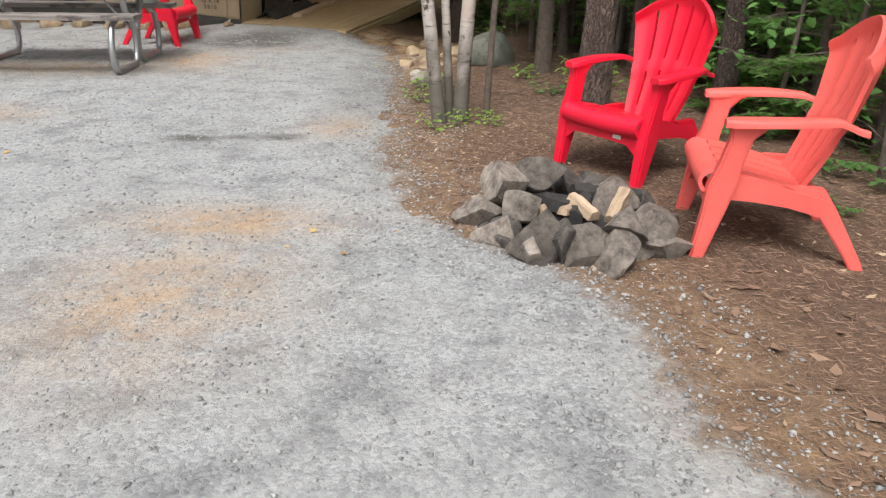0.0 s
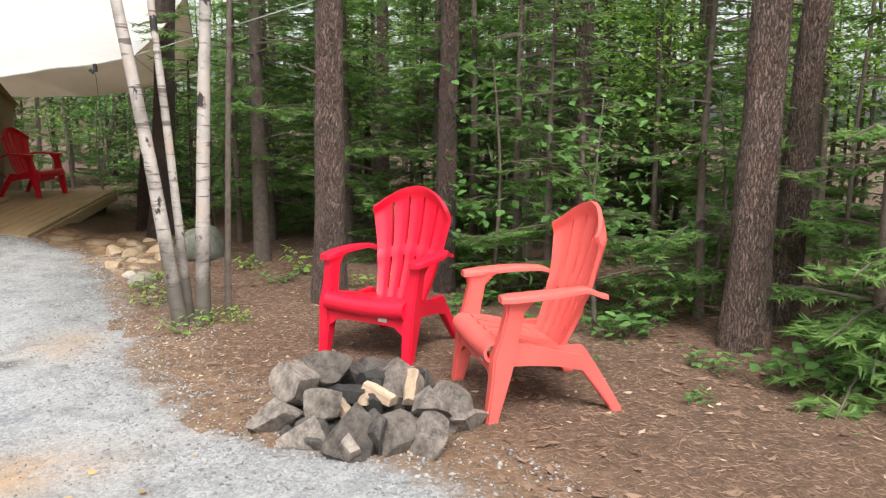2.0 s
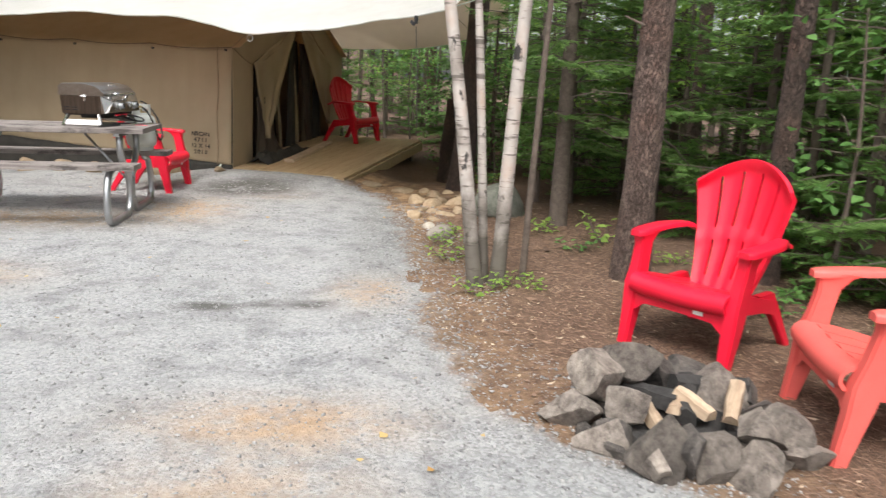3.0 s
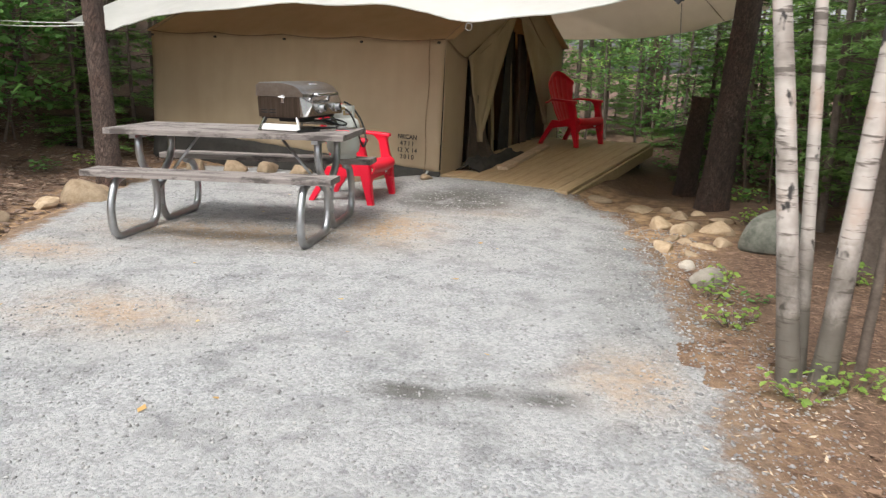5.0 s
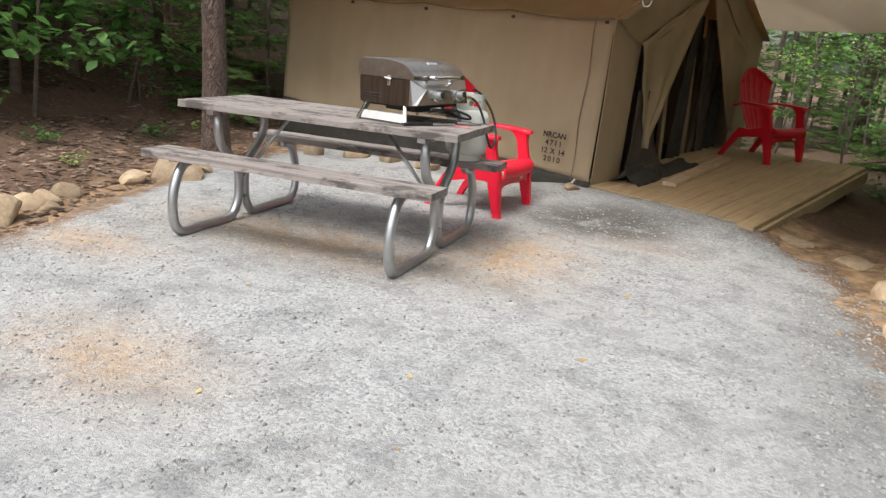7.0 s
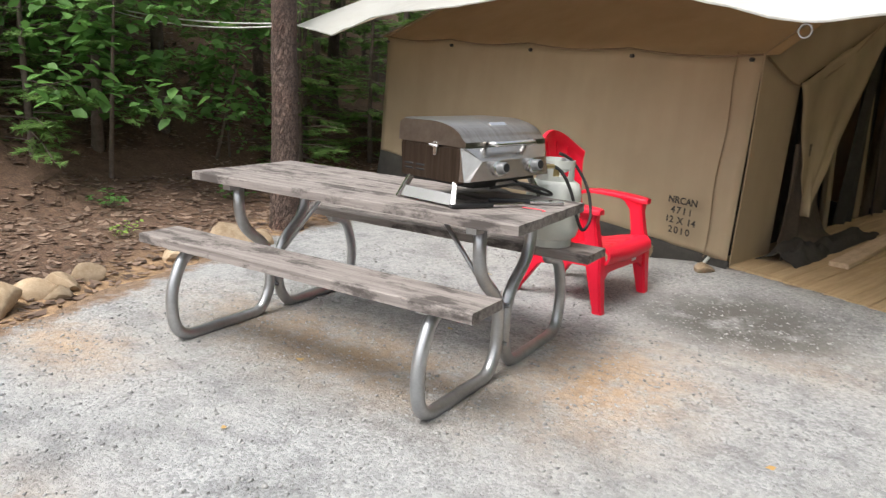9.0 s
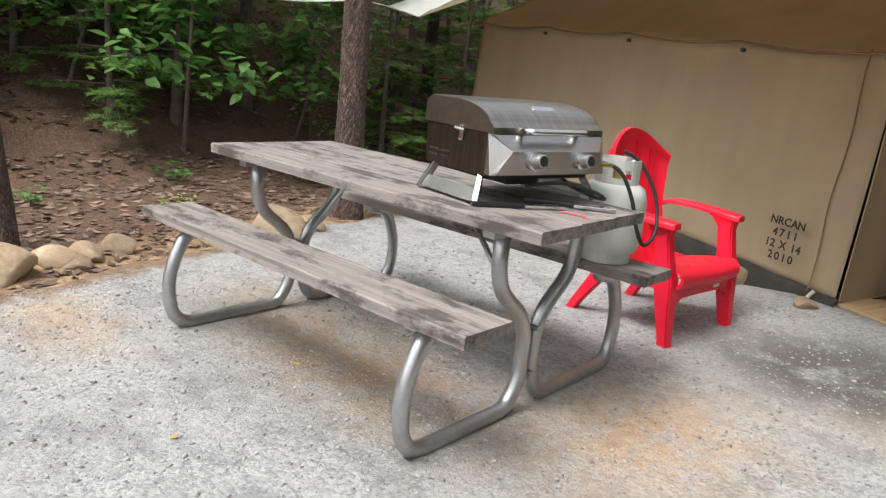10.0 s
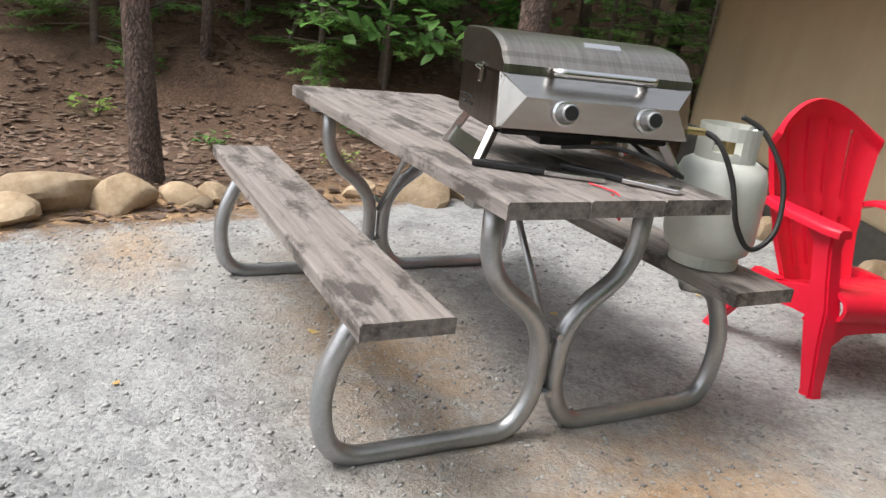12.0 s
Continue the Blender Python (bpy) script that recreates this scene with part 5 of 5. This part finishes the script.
pine(1.97, 6.09, 0.085, M_PINEDARK, (0.3, 0.2), seed=2)
pine(3.02, 4.10, 0.135, M_PINE, (0.4, 0.2), seed=3, label="stout pine with grey-brown furrowed bark")
pine(3.68, 4.45, 0.11, M_PINE, (0.7, 0.1), seed=4)
pine(-5.82, 9.35, 0.125, M_PINE, (-0.3, 0.1), seed=5, label="red pine with the guy rope tied round it")
pine(-8.6, 11.4, 0.07, M_PINE, (-0.5, 0.1), 9, seed=6)
pine(0.12, 9.95, 0.14, M_PINEDARK, (0.8, 0.3), seed=7, label="dark pine beside the wooden deck")
pine(-0.2, 18.0, 0.16, M_PINE, (0.3, 0.1), seed=8)
pine(-5.72, 6.98, 0.09, M_PINE, (-0.85, -0.55), 11, seed=9, label="slim red pine at the gravel edge")
pine(-8.2, 7.45, 0.055, M_PINE, (0.1, 0.1), 9, seed=10)
pine(-8.6, 12.6, 0.09, M_PINEDARK, (0.2, 0.1), 10, seed=11)
pine(3.2, 8.6, 0.10, M_PINE, (0.2, 0.1), seed=12)
pine(4.2, 7.6, 0.09, M_PINE, (0.2, 0.1), seed=13)
pine(3.0, 10.5, 0.10, M_PINE, (0.1, 0.1), seed=14)

# leaning cut stump beside the deck
solo("tree_stump", trunk_mesh("tree_stump", [(0, 0, -0.2), (0.05, 0, 0.55), (0.11, 0, 1.15)], 0.125, 0.105, M_PINEDARK, 24, 0.1, 0.25, 55), M_PINEDARK, "leaning cut pine stump beside the deck", "stump", pose(0.02, 11.75, land(0.02, 11.75)))


def birch(x, y, top, r, seed, mat, label):
    t = thing("birch_tree", label, "tree", pose(x, y, land(x, y)), "birch clump")
    part("trunk", trunk_mesh("trunk", [(0, 0, -0.1), (top[0] * 0.2, top[1] * 0.2, 1.2), (top[0] * 0.45, top[1] * 0.45, 2.6), (top[0], top[1], 6.0)], r, r * 0.45, mat, 16, 0.05, 0.4, seed), mat, t, smooth=True)
    rnd = random.Random(seed)
    bm, cs = bmesh.new(), []
    for k in range(16):
        z = rnd.uniform(3.6, 6.0)
        a, L = rnd.uniform(0, math.tau), rnd.uniform(0.4, 1.1)
        c = Vector((top[0] * z / 6, top[1] * z / 6, z))
        p1 = c + Vector((L * math.cos(a), L * math.sin(a), 0.3 * L))
        tube(bm, [c, p1], [0.012, 0.004], 4)
        cs += [c.lerp(p1, rnd.uniform(0.4, 1.1)) + Vector((rnd.gauss(0, 0.1), rnd.gauss(0, 0.1), rnd.gauss(0, 0.1))) for _ in range(14)]
    tagged(part("branchwork", bm, M_TWIG, t), kind="stuff")
    V, F = leaves(seed, cs, 0.07)
    part("crown", tri_mesh("crown", V, F, M_LEAF), M_LEAF, t)
    return t


birch(0.04, 5.88, (-0.75, 0.5), 0.049, 21, M_BIRCH, "slender white birch leaning out of a clump")
birch(0.16, 5.92, (0.35, 0.1), 0.051, 22, M_BIRCH, "slender white birch with dark knots")
birch(0.10, 6.02, (-0.35, 0.3), 0.032, 23, M_BIRCH, "thin shaded birch in the clump")
birch(0.34, 6.05, (0.3, 0.1), 0.024, 24, M_TWIG, "thin grey sapling beside the birches")

# young firs: a few shapes, planted through the wood
FIRS = [fir("fir_tree", 40 + i, h, r, b, d) for i, (h, r, b, d) in enumerate(((4.2, 1.0, 0.35, 1.0), (5.4, 1.25, 0.8, 0.9), (3.0, 0.85, 0.15, 1.1), (6.5, 1.2, 1.4, 0.8)))]
FIR_AT = [(2.6, 6.9, 0), (0.9, 8.0, 3), (2.9, 5.4, 2), (4.6, 3.6, 2), (4.2, 2.6, 0), (5.4, 3.0, 3), (1.4, 9.4, 0), (1.7, 11.5, 1), (2.9, 12.0, 3), 
          (6.6, 3.4, 1), (1.9, 14.6, 0), (0.9, 16.5, 1), (3.6, 15.0, 3), (-1.4, 18.5, 1), (-3.0, 19.0, 3), (5.6, 11.5, 3), (7.6, 4.4, 0), (7.4, 2.2, 3), (-0.5, 21.0, 0), (2.0, 19.0, 3),
          (-8.0, 9.2, 0), (-9.3, 10.2, 1), (-7.6, 13.2, 0), (-9.0, 13.6, 3), (-10.4, 11.6, 1), (-10.6, 8.8, 3), (-9.6, 7.9, 2), (-11.2, 7.0, 0), (-9.2, 5.6, 1), (-11.6, 5.4, 3), (-10.2, 4.2, 0), (-12.5, 9.8, 3), (-8.0, 15.0, 3), (-10.5, 14.8, 1),
          (-6.8, 15.5, 1), (-12.4, 12.6, 0), (-8.4, 4.0, 3), (-13.4, 7.6, 1), (-13.0, 4.0, 3), (-5.0, 16.5, 3), (9.4, 4.0, 1), (9.0, 8.5, 0), (6.6, 13.5, 3), (4.6, 18.0, 1), (-7.4, 12.2, 2), (1.0, 13.2, 2), (3.9, 5.0, 2), (2.2, 7.6, 2), (2.1, 9.9, 2), (-8.5, 9.9, 1), (-9.0, 8.5, 0), (-8.8, 7.1, 2), (-9.7, 9.5, 0), (-7.5, 10.9, 2), (-8.2, 12.2, 0), (-10.0, 6.8, 1), (-9.6, 3.0, 1), (4.0, 3.2, 2), (3.6, 2.2, 2), (4.8, 1.8, 1), (2.7, 6.1, 2), (1.9, 8.3, 1), (5.0, 5.8, 2), (6.2, 4.4, 2), (5.6, 7.8, 2), (4.4, 8.6, 2), (7.2, 6.2, 2), (3.2, 9.6, 2), (4.9, 10.6, 2), (6.4, 9.4, 0), (1.4, 16.0, 2), (-0.6, 17.0, 2), (2.6, 13.6, 2), (8.2, 5.2, 2), (3.0, 7.8, 2)]
rnd = random.Random(17)
for k in range(20):
    a = radians(rnd.uniform(-35, 215))
    r = rnd.uniform(12.0, 21.0)
    x, y = -1.5 + r * math.cos(a), 6.5 + r * math.sin(a)
    if -5.5 < x < 1 and y < 20 or y < 0.5:
        continue
    FIR_AT.append((x, y, rnd.choice((1, 3, 3))))
for k in range(84):
    zone = k % 3
    if zone == 0:
        x, y = rnd.uniform(3.0, 10.5), rnd.uniform(6.5, 16.5)
    elif zone == 1:
        x, y = rnd.uniform(-4.5, 9.0), rnd.uniform(17, 27)
    else:
        x, y = rnd.uniform(-16, -9.2), rnd.uniform(2.5, 18)
    if not (x < 2.4 and y < 7.2):
        FIR_AT.append((x, y, rnd.choice((0, 1, 2, 3, 3))))
FIR_AT += [(-8.3, 6.5, 2), (-8.9, 7.7, 2), (-8.1, 8.5, 2), (-7.9, 11.3, 2), (-9.4, 6.0, 2), (3.5, 3.4, 2), (3.3, 4.9, 2), (2.3, 6.95, 0), (2.65, 5.3, 2), (0.6, 13.9, 2), (1.3, 12.6, 2), (-0.9, 16.2, 2), (-1.9, 15.9, 2), (0.4, 15.6, 2), (1.6, 15.2, 0), (2.6, 14.4, 0), (3.3, 13.2, 0), (-0.3, 19.0, 0), (1.0, 18.2, 0), (-2.4, 17.6, 0), (2.4, 17.2, 0), (2.2, 11.2, 2), (1.5, 10.4, 2)]
rnd = random.Random(7)
for x, y, k in FIR_AT:
    place(FIRS[k], x + rnd.uniform(-0.2, 0.2), y + rnd.uniform(-0.2, 0.2), rnd.uniform(0, 360), rnd.uniform(0.85, 1.15))
for k, (x, y) in enumerate(((3.3, 7.2), (4.9, 6.6), (3.75, 3.35), (2.0, 12.8))):
    FIRS[k].matrix_world = at_land(x, y)

# bare poles and slim trunks between them
POLE = thing("slim_tree", "slim bare understorey trunk", "tree", group="slim trunks of the wood")
part("trunk", trunk_mesh("trunk", [(0, 0, -0.1), (0.05, 0.03, 2), (0.0, 0.1, 4.5), (0.12, 0.0, 7)], 0.032, 0.012, M_TWIG, 8, 0.06, 0.25, 3), M_TWIG, POLE, smooth=True)
bm = bmesh.new()
for k in range(14):
    z, a, L = rnd.uniform(0.7, 6), rnd.uniform(0, math.tau), rnd.uniform(0.2, 0.7)
    tube(bm, [(0.02, 0.02, z), (0.6 * L * math.cos(a), 0.6 * L * math.sin(a), z + 0.02), (L * math.cos(a), L * math.sin(a), z + rnd.uniform(-0.15, 0.1))], [0.007, 0.004, 0.002], 4)
tagged(part("dead_branchwork", bm, M_TWIG, POLE), kind="stuff")
POLE.matrix_world = at_land(1.3, 7.0)
for k in range(42):
    side = k % 5
    if side < 3:
        x, y = rnd.uniform(0.8, 8.5), rnd.uniform(2.2, 15)
        if y < 6.6 and x < 2.6:
            continue
    elif side == 3:
        x, y = rnd.uniform(-13, -7.3), rnd.uniform(4, 16)
    else:
        x, y = rnd.uniform(-5, 4), rnd.uniform(16, 24)
    place(POLE, x, y, rnd.uniform(0, 360), rnd.uniform(0.5, 1.25))

# leafy saplings and shrubs
SAPS = [broadleaf("leafy_sapling", 70, 3.2, 0.8, 40, 0.055, M_LIME, "leafy sapling with light green leaves"), broadleaf("leafy_sapling", 71, 5.0, 1.3, 60, 0.062, M_LIME, "tall leafy sapling with light green leaves"),
        broadleaf("leafy_shrub", 72, 1.5, 0.6, 22, 0.065, M_LEAF, "leafy green woodland shrub", "shrub", 0.15)]
SAP_AT = [(0.75, 12.9, 2), (0.2, 13.4, 2), (1.0, 13.6, 2), (-0.5, 14.6, 2), (0.3, 14.9, 2), (1.4, 14.0, 2), (-1.3, 15.0, 2), (0.9, 11.4, 2), (1.7, 12.2, 2), (2.4, 13.0, 2), (-0.2, 16.0, 2), (1.1, 16.8, 2), (2.0, 17.8, 1), (0.0, 17.6, 1), (-1.6, 16.8, 1), (7.0, 9.0, 1), (5.8, 10.2, 1), (8.8, 6.4, 1), (7.8, 8.6, 1), (6.2, 5.2, 1), (4.4, 11.6, 1), (4.6, 8.2, 1), (6.0, 6.2, 1), (5.6, 9.2, 1), (7.6, 5.6, 1), (3.2, 11.4, 1), (4.4, 13.0, 1), (6.8, 11.0, 1), (8.6, 7.8, 1), (6.4, 2.8, 1), (8.4, 3.2, 1), (1.2, 15.5, 1), (-2.2, 20.5, 1), (-1.0, 15.6, 0), (0.8, 12.4, 2), (0.5, 14.4, 2), (-9.0, 9.0, 0),
          (-11.0, 9.8, 1), (-10.0, 6.4, 0), (-12.0, 6.6, 1), (-7.9, 10.4, 2), (-9.8, 4.8, 2), (2.2, 5.75, 2), (5.0, 4.2, 2), (1.3, 10.6, 2), (3.1, 17.0, 1), (-6.0, 17.5, 1), (-12.0, 14.0, 1), (9.8, 5.6, 1), (2.4, 4.7, 2), (6.2, 8.4, 1), (7.2, 7.2, 1), (4.0, 10.4, 1), (5.4, 5.6, 1), (6.8, 4.2, 1), (5.2, 2.4, 1), (9.2, 9.6, 1), (8.0, 11.8, 1), (5.2, 14.8, 1), (2.4, 15.8, 1), (10.6, 7.2, 1), (10.8, 3.4, 1), (3.4, 9.4, 0), (2.8, 7.7, 0), (4.2, 6.4, 0), (-10.8, 7.8, 1), (-12.6, 8.4, 1), (-9.4, 12.4, 1)]
for x, y, k in SAP_AT:
    place(SAPS[k], x, y, rnd.uniform(0, 360), rnd.uniform(0.8, 1.2))
for k in range(80):
    a, r = radians(rnd.uniform(-40, 220)), rnd.uniform(8.0, 17.0)
    x, y = -1.5 + r * math.cos(a), 6.5 + r * math.sin(a)
    if y < 1.0 or (-8 < x < 0.2 and y < 15.5):
        continue
    place(SAPS[2], x, y, rnd.uniform(0, 360), rnd.uniform(0.9, 1.7))
for k, (x, y) in enumerate(((1.7, 8.6), (5.2, 7.6), (3.5, 4.9))):
    SAPS[k].matrix_world = at_land(x, y)
# big-leaved bush on the bank beyond the table
big = broadleaf("leafy_bush", 81, 2.4, 0.9, 42, 0.14, M_LEAF, "broad-leaved green bush on the leaf-strewn bank", "bush", 0.25, (0.5, -0.1))
big.matrix_world = at_land(-7.75, 8.95)
place(big, -8.5, 8.2, 100, 0.9)
place(big, -7.9, 10.2, 40, 0.8)
place(big, -9.6, 9.2, 300, 1.1)
place(big, -9.0, 6.7, 220, 0.7)


# ---- undergrowth ----
def ground_plant(seed, n, size, mat, label):
    """A low plant: stems with broad flat leaves."""
    rd = random.Random(seed)
    t = thing("ground_plant", label, "plant", group="low plants of the wood floor")
    bm, cs = bmesh.new(), []
    for k in range(n):
        a, r, h = rd.uniform(0, math.tau), rd.uniform(0.02, 0.28), rd.uniform(0.05, 0.22)
        p = Vector((r * math.cos(a), r * math.sin(a), h))
        tube(bm, [(p.x * 0.3, p.y * 0.3, -0.02), p], 0.003, 4)
        cs += [p, p]
    tagged(part("stemwork", bm, M_TWIG, t), kind="stuff")
    V, F = leaves(seed, cs, size, 0.1)
    tagged(part("foliage", tri_mesh("foliage", V, F, mat), mat, t), kind="stuff")
    return t


PLANTS = [ground_plant(1, 20, 0.085, M_LEAF, "low broad-leaved green plant on the wood floor"), ground_plant(2, 22, 0.07, M_LIME, "low light green seedling on the wood floor"),
          ground_plant(3, 26, 0.11, M_LEAF, "low broad-leaved green plant on the wood floor")]
PLANT_AT = [(2.75, 3.55, 2, 1), (2.95, 3.3, 2, 0.9), (3.1, 3.0, 2, 1), (2.85, 2.75, 0, 1), (3.2, 3.65, 2, 1.1), (3.4, 3.3, 0, 1.2), (2.55, 3.85, 0, 0.8), (2.45, 4.55, 2, 1), (2.2, 4.9, 0, 1), (2.65, 4.6, 0, 1), (1.75, 5.4, 0, 0.9), (2.2, 3.55, 0, 0.45), (1.95, 4.2, 0, 0.5),
            (2.05, 5.6, 2, 0.8), (0.05, 5.70, 1, 0.8), (0.28, 5.85, 1, 0.7), (0.4, 5.75, 1, 0.5), (-0.15, 7.1, 1, 0.9), (-0.05, 7.5, 1, 0.6), (-0.1, 6.6, 1, 0.8), (0.1, 7.0, 0, 0.5), (0.35, 9.2, 1, 1.0), (0.6, 11.0, 0, 1.3), (0.35, 12.4, 0, 1.4), (0.6, 13.0, 2, 1.3), (0.0, 13.6, 0, 1.4),
            (0.45, 10.8, 1, 1.1), (-6.3, 8.2, 1, 0.7), (-6.8, 7.4, 0, 0.8), (-7.2, 8.6, 0, 1.0), (-7.0, 9.8, 0, 1.1), (-7.4, 6.6, 1, 1.0), (-6.9, 10.4, 1, 1.0), (-8.0, 6.9, 0, 1.2), (-6.6, 5.6, 0, 0.9), (0.9, 6.9, 0, 0.8), (1.5, 6.5, 1, 0.8), (0.75, 7.6, 1, 0.9)]
for x, y, k, sc in PLANT_AT:
    c = copy_thing(PLANTS[k], Matrix.Translation((x, y, floor_height(x, y))) @ pose(0, 0, 0, 0, 0, rnd.uniform(0, 360)))
    c.scale = (sc * 0.72, sc * 0.72, sc * 0.62)
for k, (x, y) in enumerate(((3.3, 2.6), (1.2, 7.2), (3.6, 2.9))):
    PLANTS[k].matrix_world = Matrix.Translation((x, y, floor_height(x, y)))

# ---- litter ----
def litter_spots(n, seed, lo, hi, xr, yr):
    """Random places whose depth inside the gravel lies between lo and hi."""
    rd, out = random.Random(seed), []
    while len(out) < n:
        x, y = rd.uniform(*xr), rd.uniform(*yr)
        if lo < pad_depth(x, y) < hi:
            out.append((x, y))
    return out


def flakes(name, spots, height, smin, smax, aspect, mat, seed, label, category):
    """Thin curled flakes lying on the ground: four triangles each."""
    rg = np.random.RandomState(seed)
    n = len(spots)
    C = np.array([(x, y, height(x, y) + 0.006) for x, y in spots])
    a = rg.uniform(0, math.tau, n)
    L = rg.uniform(smin, smax, n) ** 1.0
    d = np.stack([np.cos(a), np.sin(a), rg.normal(0, 0.12, n)], 1) * L[:, None]
    s = np.stack([-np.sin(a), np.cos(a), rg.normal(0, 0.15, n)], 1) * (L * aspect * rg.uniform(0.7, 1.3, n))[:, None]
    up = np.stack([np.zeros(n), np.zeros(n), L * 0.18], 1)
    V = np.stack([C - d + up, C + s * 0.9 - d * 0.2, C + d + up * 0.6, C - s - d * 0.1, C + np.array([0, 0, 0.003])], 1).reshape(-1, 3)
    b = np.arange(n)[:, None] * 5
    F = np.concatenate([b + np.array([[i, (i + 1) % 4, 4]]) for i in range(4)])
    return solo(name, tri_mesh(name, V, F, mat), mat, label, category, kind="stuff")


def pebbles(name, spots, height, smin, smax, mat, seed, label):
    rg = np.random.RandomState(seed)
    n = len(spots)
    C = np.array([(x, y, height(x, y) + 0.002) for x, y in spots])
    r = smin + (smax - smin) * rg.rand(n) ** 3
    base = np.array([(1, 0, 0), (0, 1, 0), (-1, 0, 0), (0, -1, 0), (0, 0, 1), (0, 0, -1)], float)
    a = rg.uniform(0, math.tau, n)
    ca, sa = np.cos(a), np.sin(a)
    P = base[None] * (1 + 0.35 * rg.normal(0, 1, (n, 6, 1)))
    P = P + rg.normal(0, 0.15, P.shape)
    P[:, :, 2] *= 0.6
    X = P[:, :, 0] * ca[:, None] - P[:, :, 1] * sa[:, None]
    Y = P[:, :, 0] * sa[:, None] + P[:, :, 1] * ca[:, None]
    V = (np.stack([X, Y, P[:, :, 2]], 2) * r[:, None, None] + C[:, None, :]).reshape(-1, 3)
    T = np.array([(0, 1, 4), (1, 2, 4), (2, 3, 4), (3, 0, 4), (1, 0, 5), (2, 1, 5), (3, 2, 5), (0, 3, 5)])
    F = (np.arange(n)[:, None, None] * 6 + T[None]).reshape(-1, 3)
    return solo(name, tri_mesh(name, V, F, mat), mat, label, "gravel", kind="stuff")


M_PEBBLE = leafy("loose_grey_stone", (0.14, 0.14, 0.143), (0.46, 0.455, 0.445), 0.0)
pebbles("loose_gravel", litter_spots(34000, 3, -0.1, 3, (-5, 1.8), (1.6, 10.2)), pad_height, 0.003, 0.011, M_PEBBLE, 4, "loose grey stones scattered over the gravel")
pebbles("loose_gravel", litter_spots(7000, 5, -0.35, 0.45, (-0.9, 1.5), (1.6, 9.0)), lambda x, y: max(pad_height(x, y), floor_height(x, y)), 0.004, 0.013, M_PEBBLE, 6, "loose grey stones spilling over the gravel edge")
flakes("dead_leaves", litter_spots(1500, 7, -4, 0.05, (-0.3, 4.2), (1.2, 9.5)), floor_height, 0.012, 0.042, 0.5, M_DEADLEAF, 8, "dead brown leaves on the wood floor", "leaves")
flakes("dead_leaves", litter_spots(17000, 9, -7, 0.0, (-12, -4.6), (3.5, 13)), floor_height, 0.02, 0.055, 0.55, M_BANKLEAF, 10, "dead brown leaves covering the bank", "leaves")
flakes("pine_needles", litter_spots(34000, 11, -3, 0.1, (-0.3, 3.8), (1.2, 8.5)), floor_height, 0.012, 0.032, 0.04, M_DEADLEAF, 12, "dry pine needles on the wood floor", "needles")
flakes("wood_chips", [(0.25 + 0.35 * random.Random(i).gauss(0, 1), 5.35 + 0.28 * random.Random(i + 999).gauss(0, 1)) for i in range(170)], lambda x, y: max(pad_height(x, y), floor_height(x, y)), 0.006, 0.020, 0.25, M_CHIP, 13, "pale wood chips scattered by the birches", "wood chips")
flakes("wood_chips", litter_spots(300, 15, -2.5, 0.15, (0, 3.4), (1.4, 6.5)), floor_height, 0.008, 0.028, 0.4, M_CHIP, 16, "pale wood chips and bark bits on the wood floor", "wood chips")
flakes("fallen_leaves", litter_spots(26, 21, 0.2, 3, (-4.5, 0.6), (2.0, 10)), pad_height, 0.015, 0.03, 0.6, leafy("fallen_leaf", (0.40, 0.22, 0.06), (0.60, 0.46, 0.20), 0.1), 22, "a few yellowed leaves fallen on the gravel", "leaves")
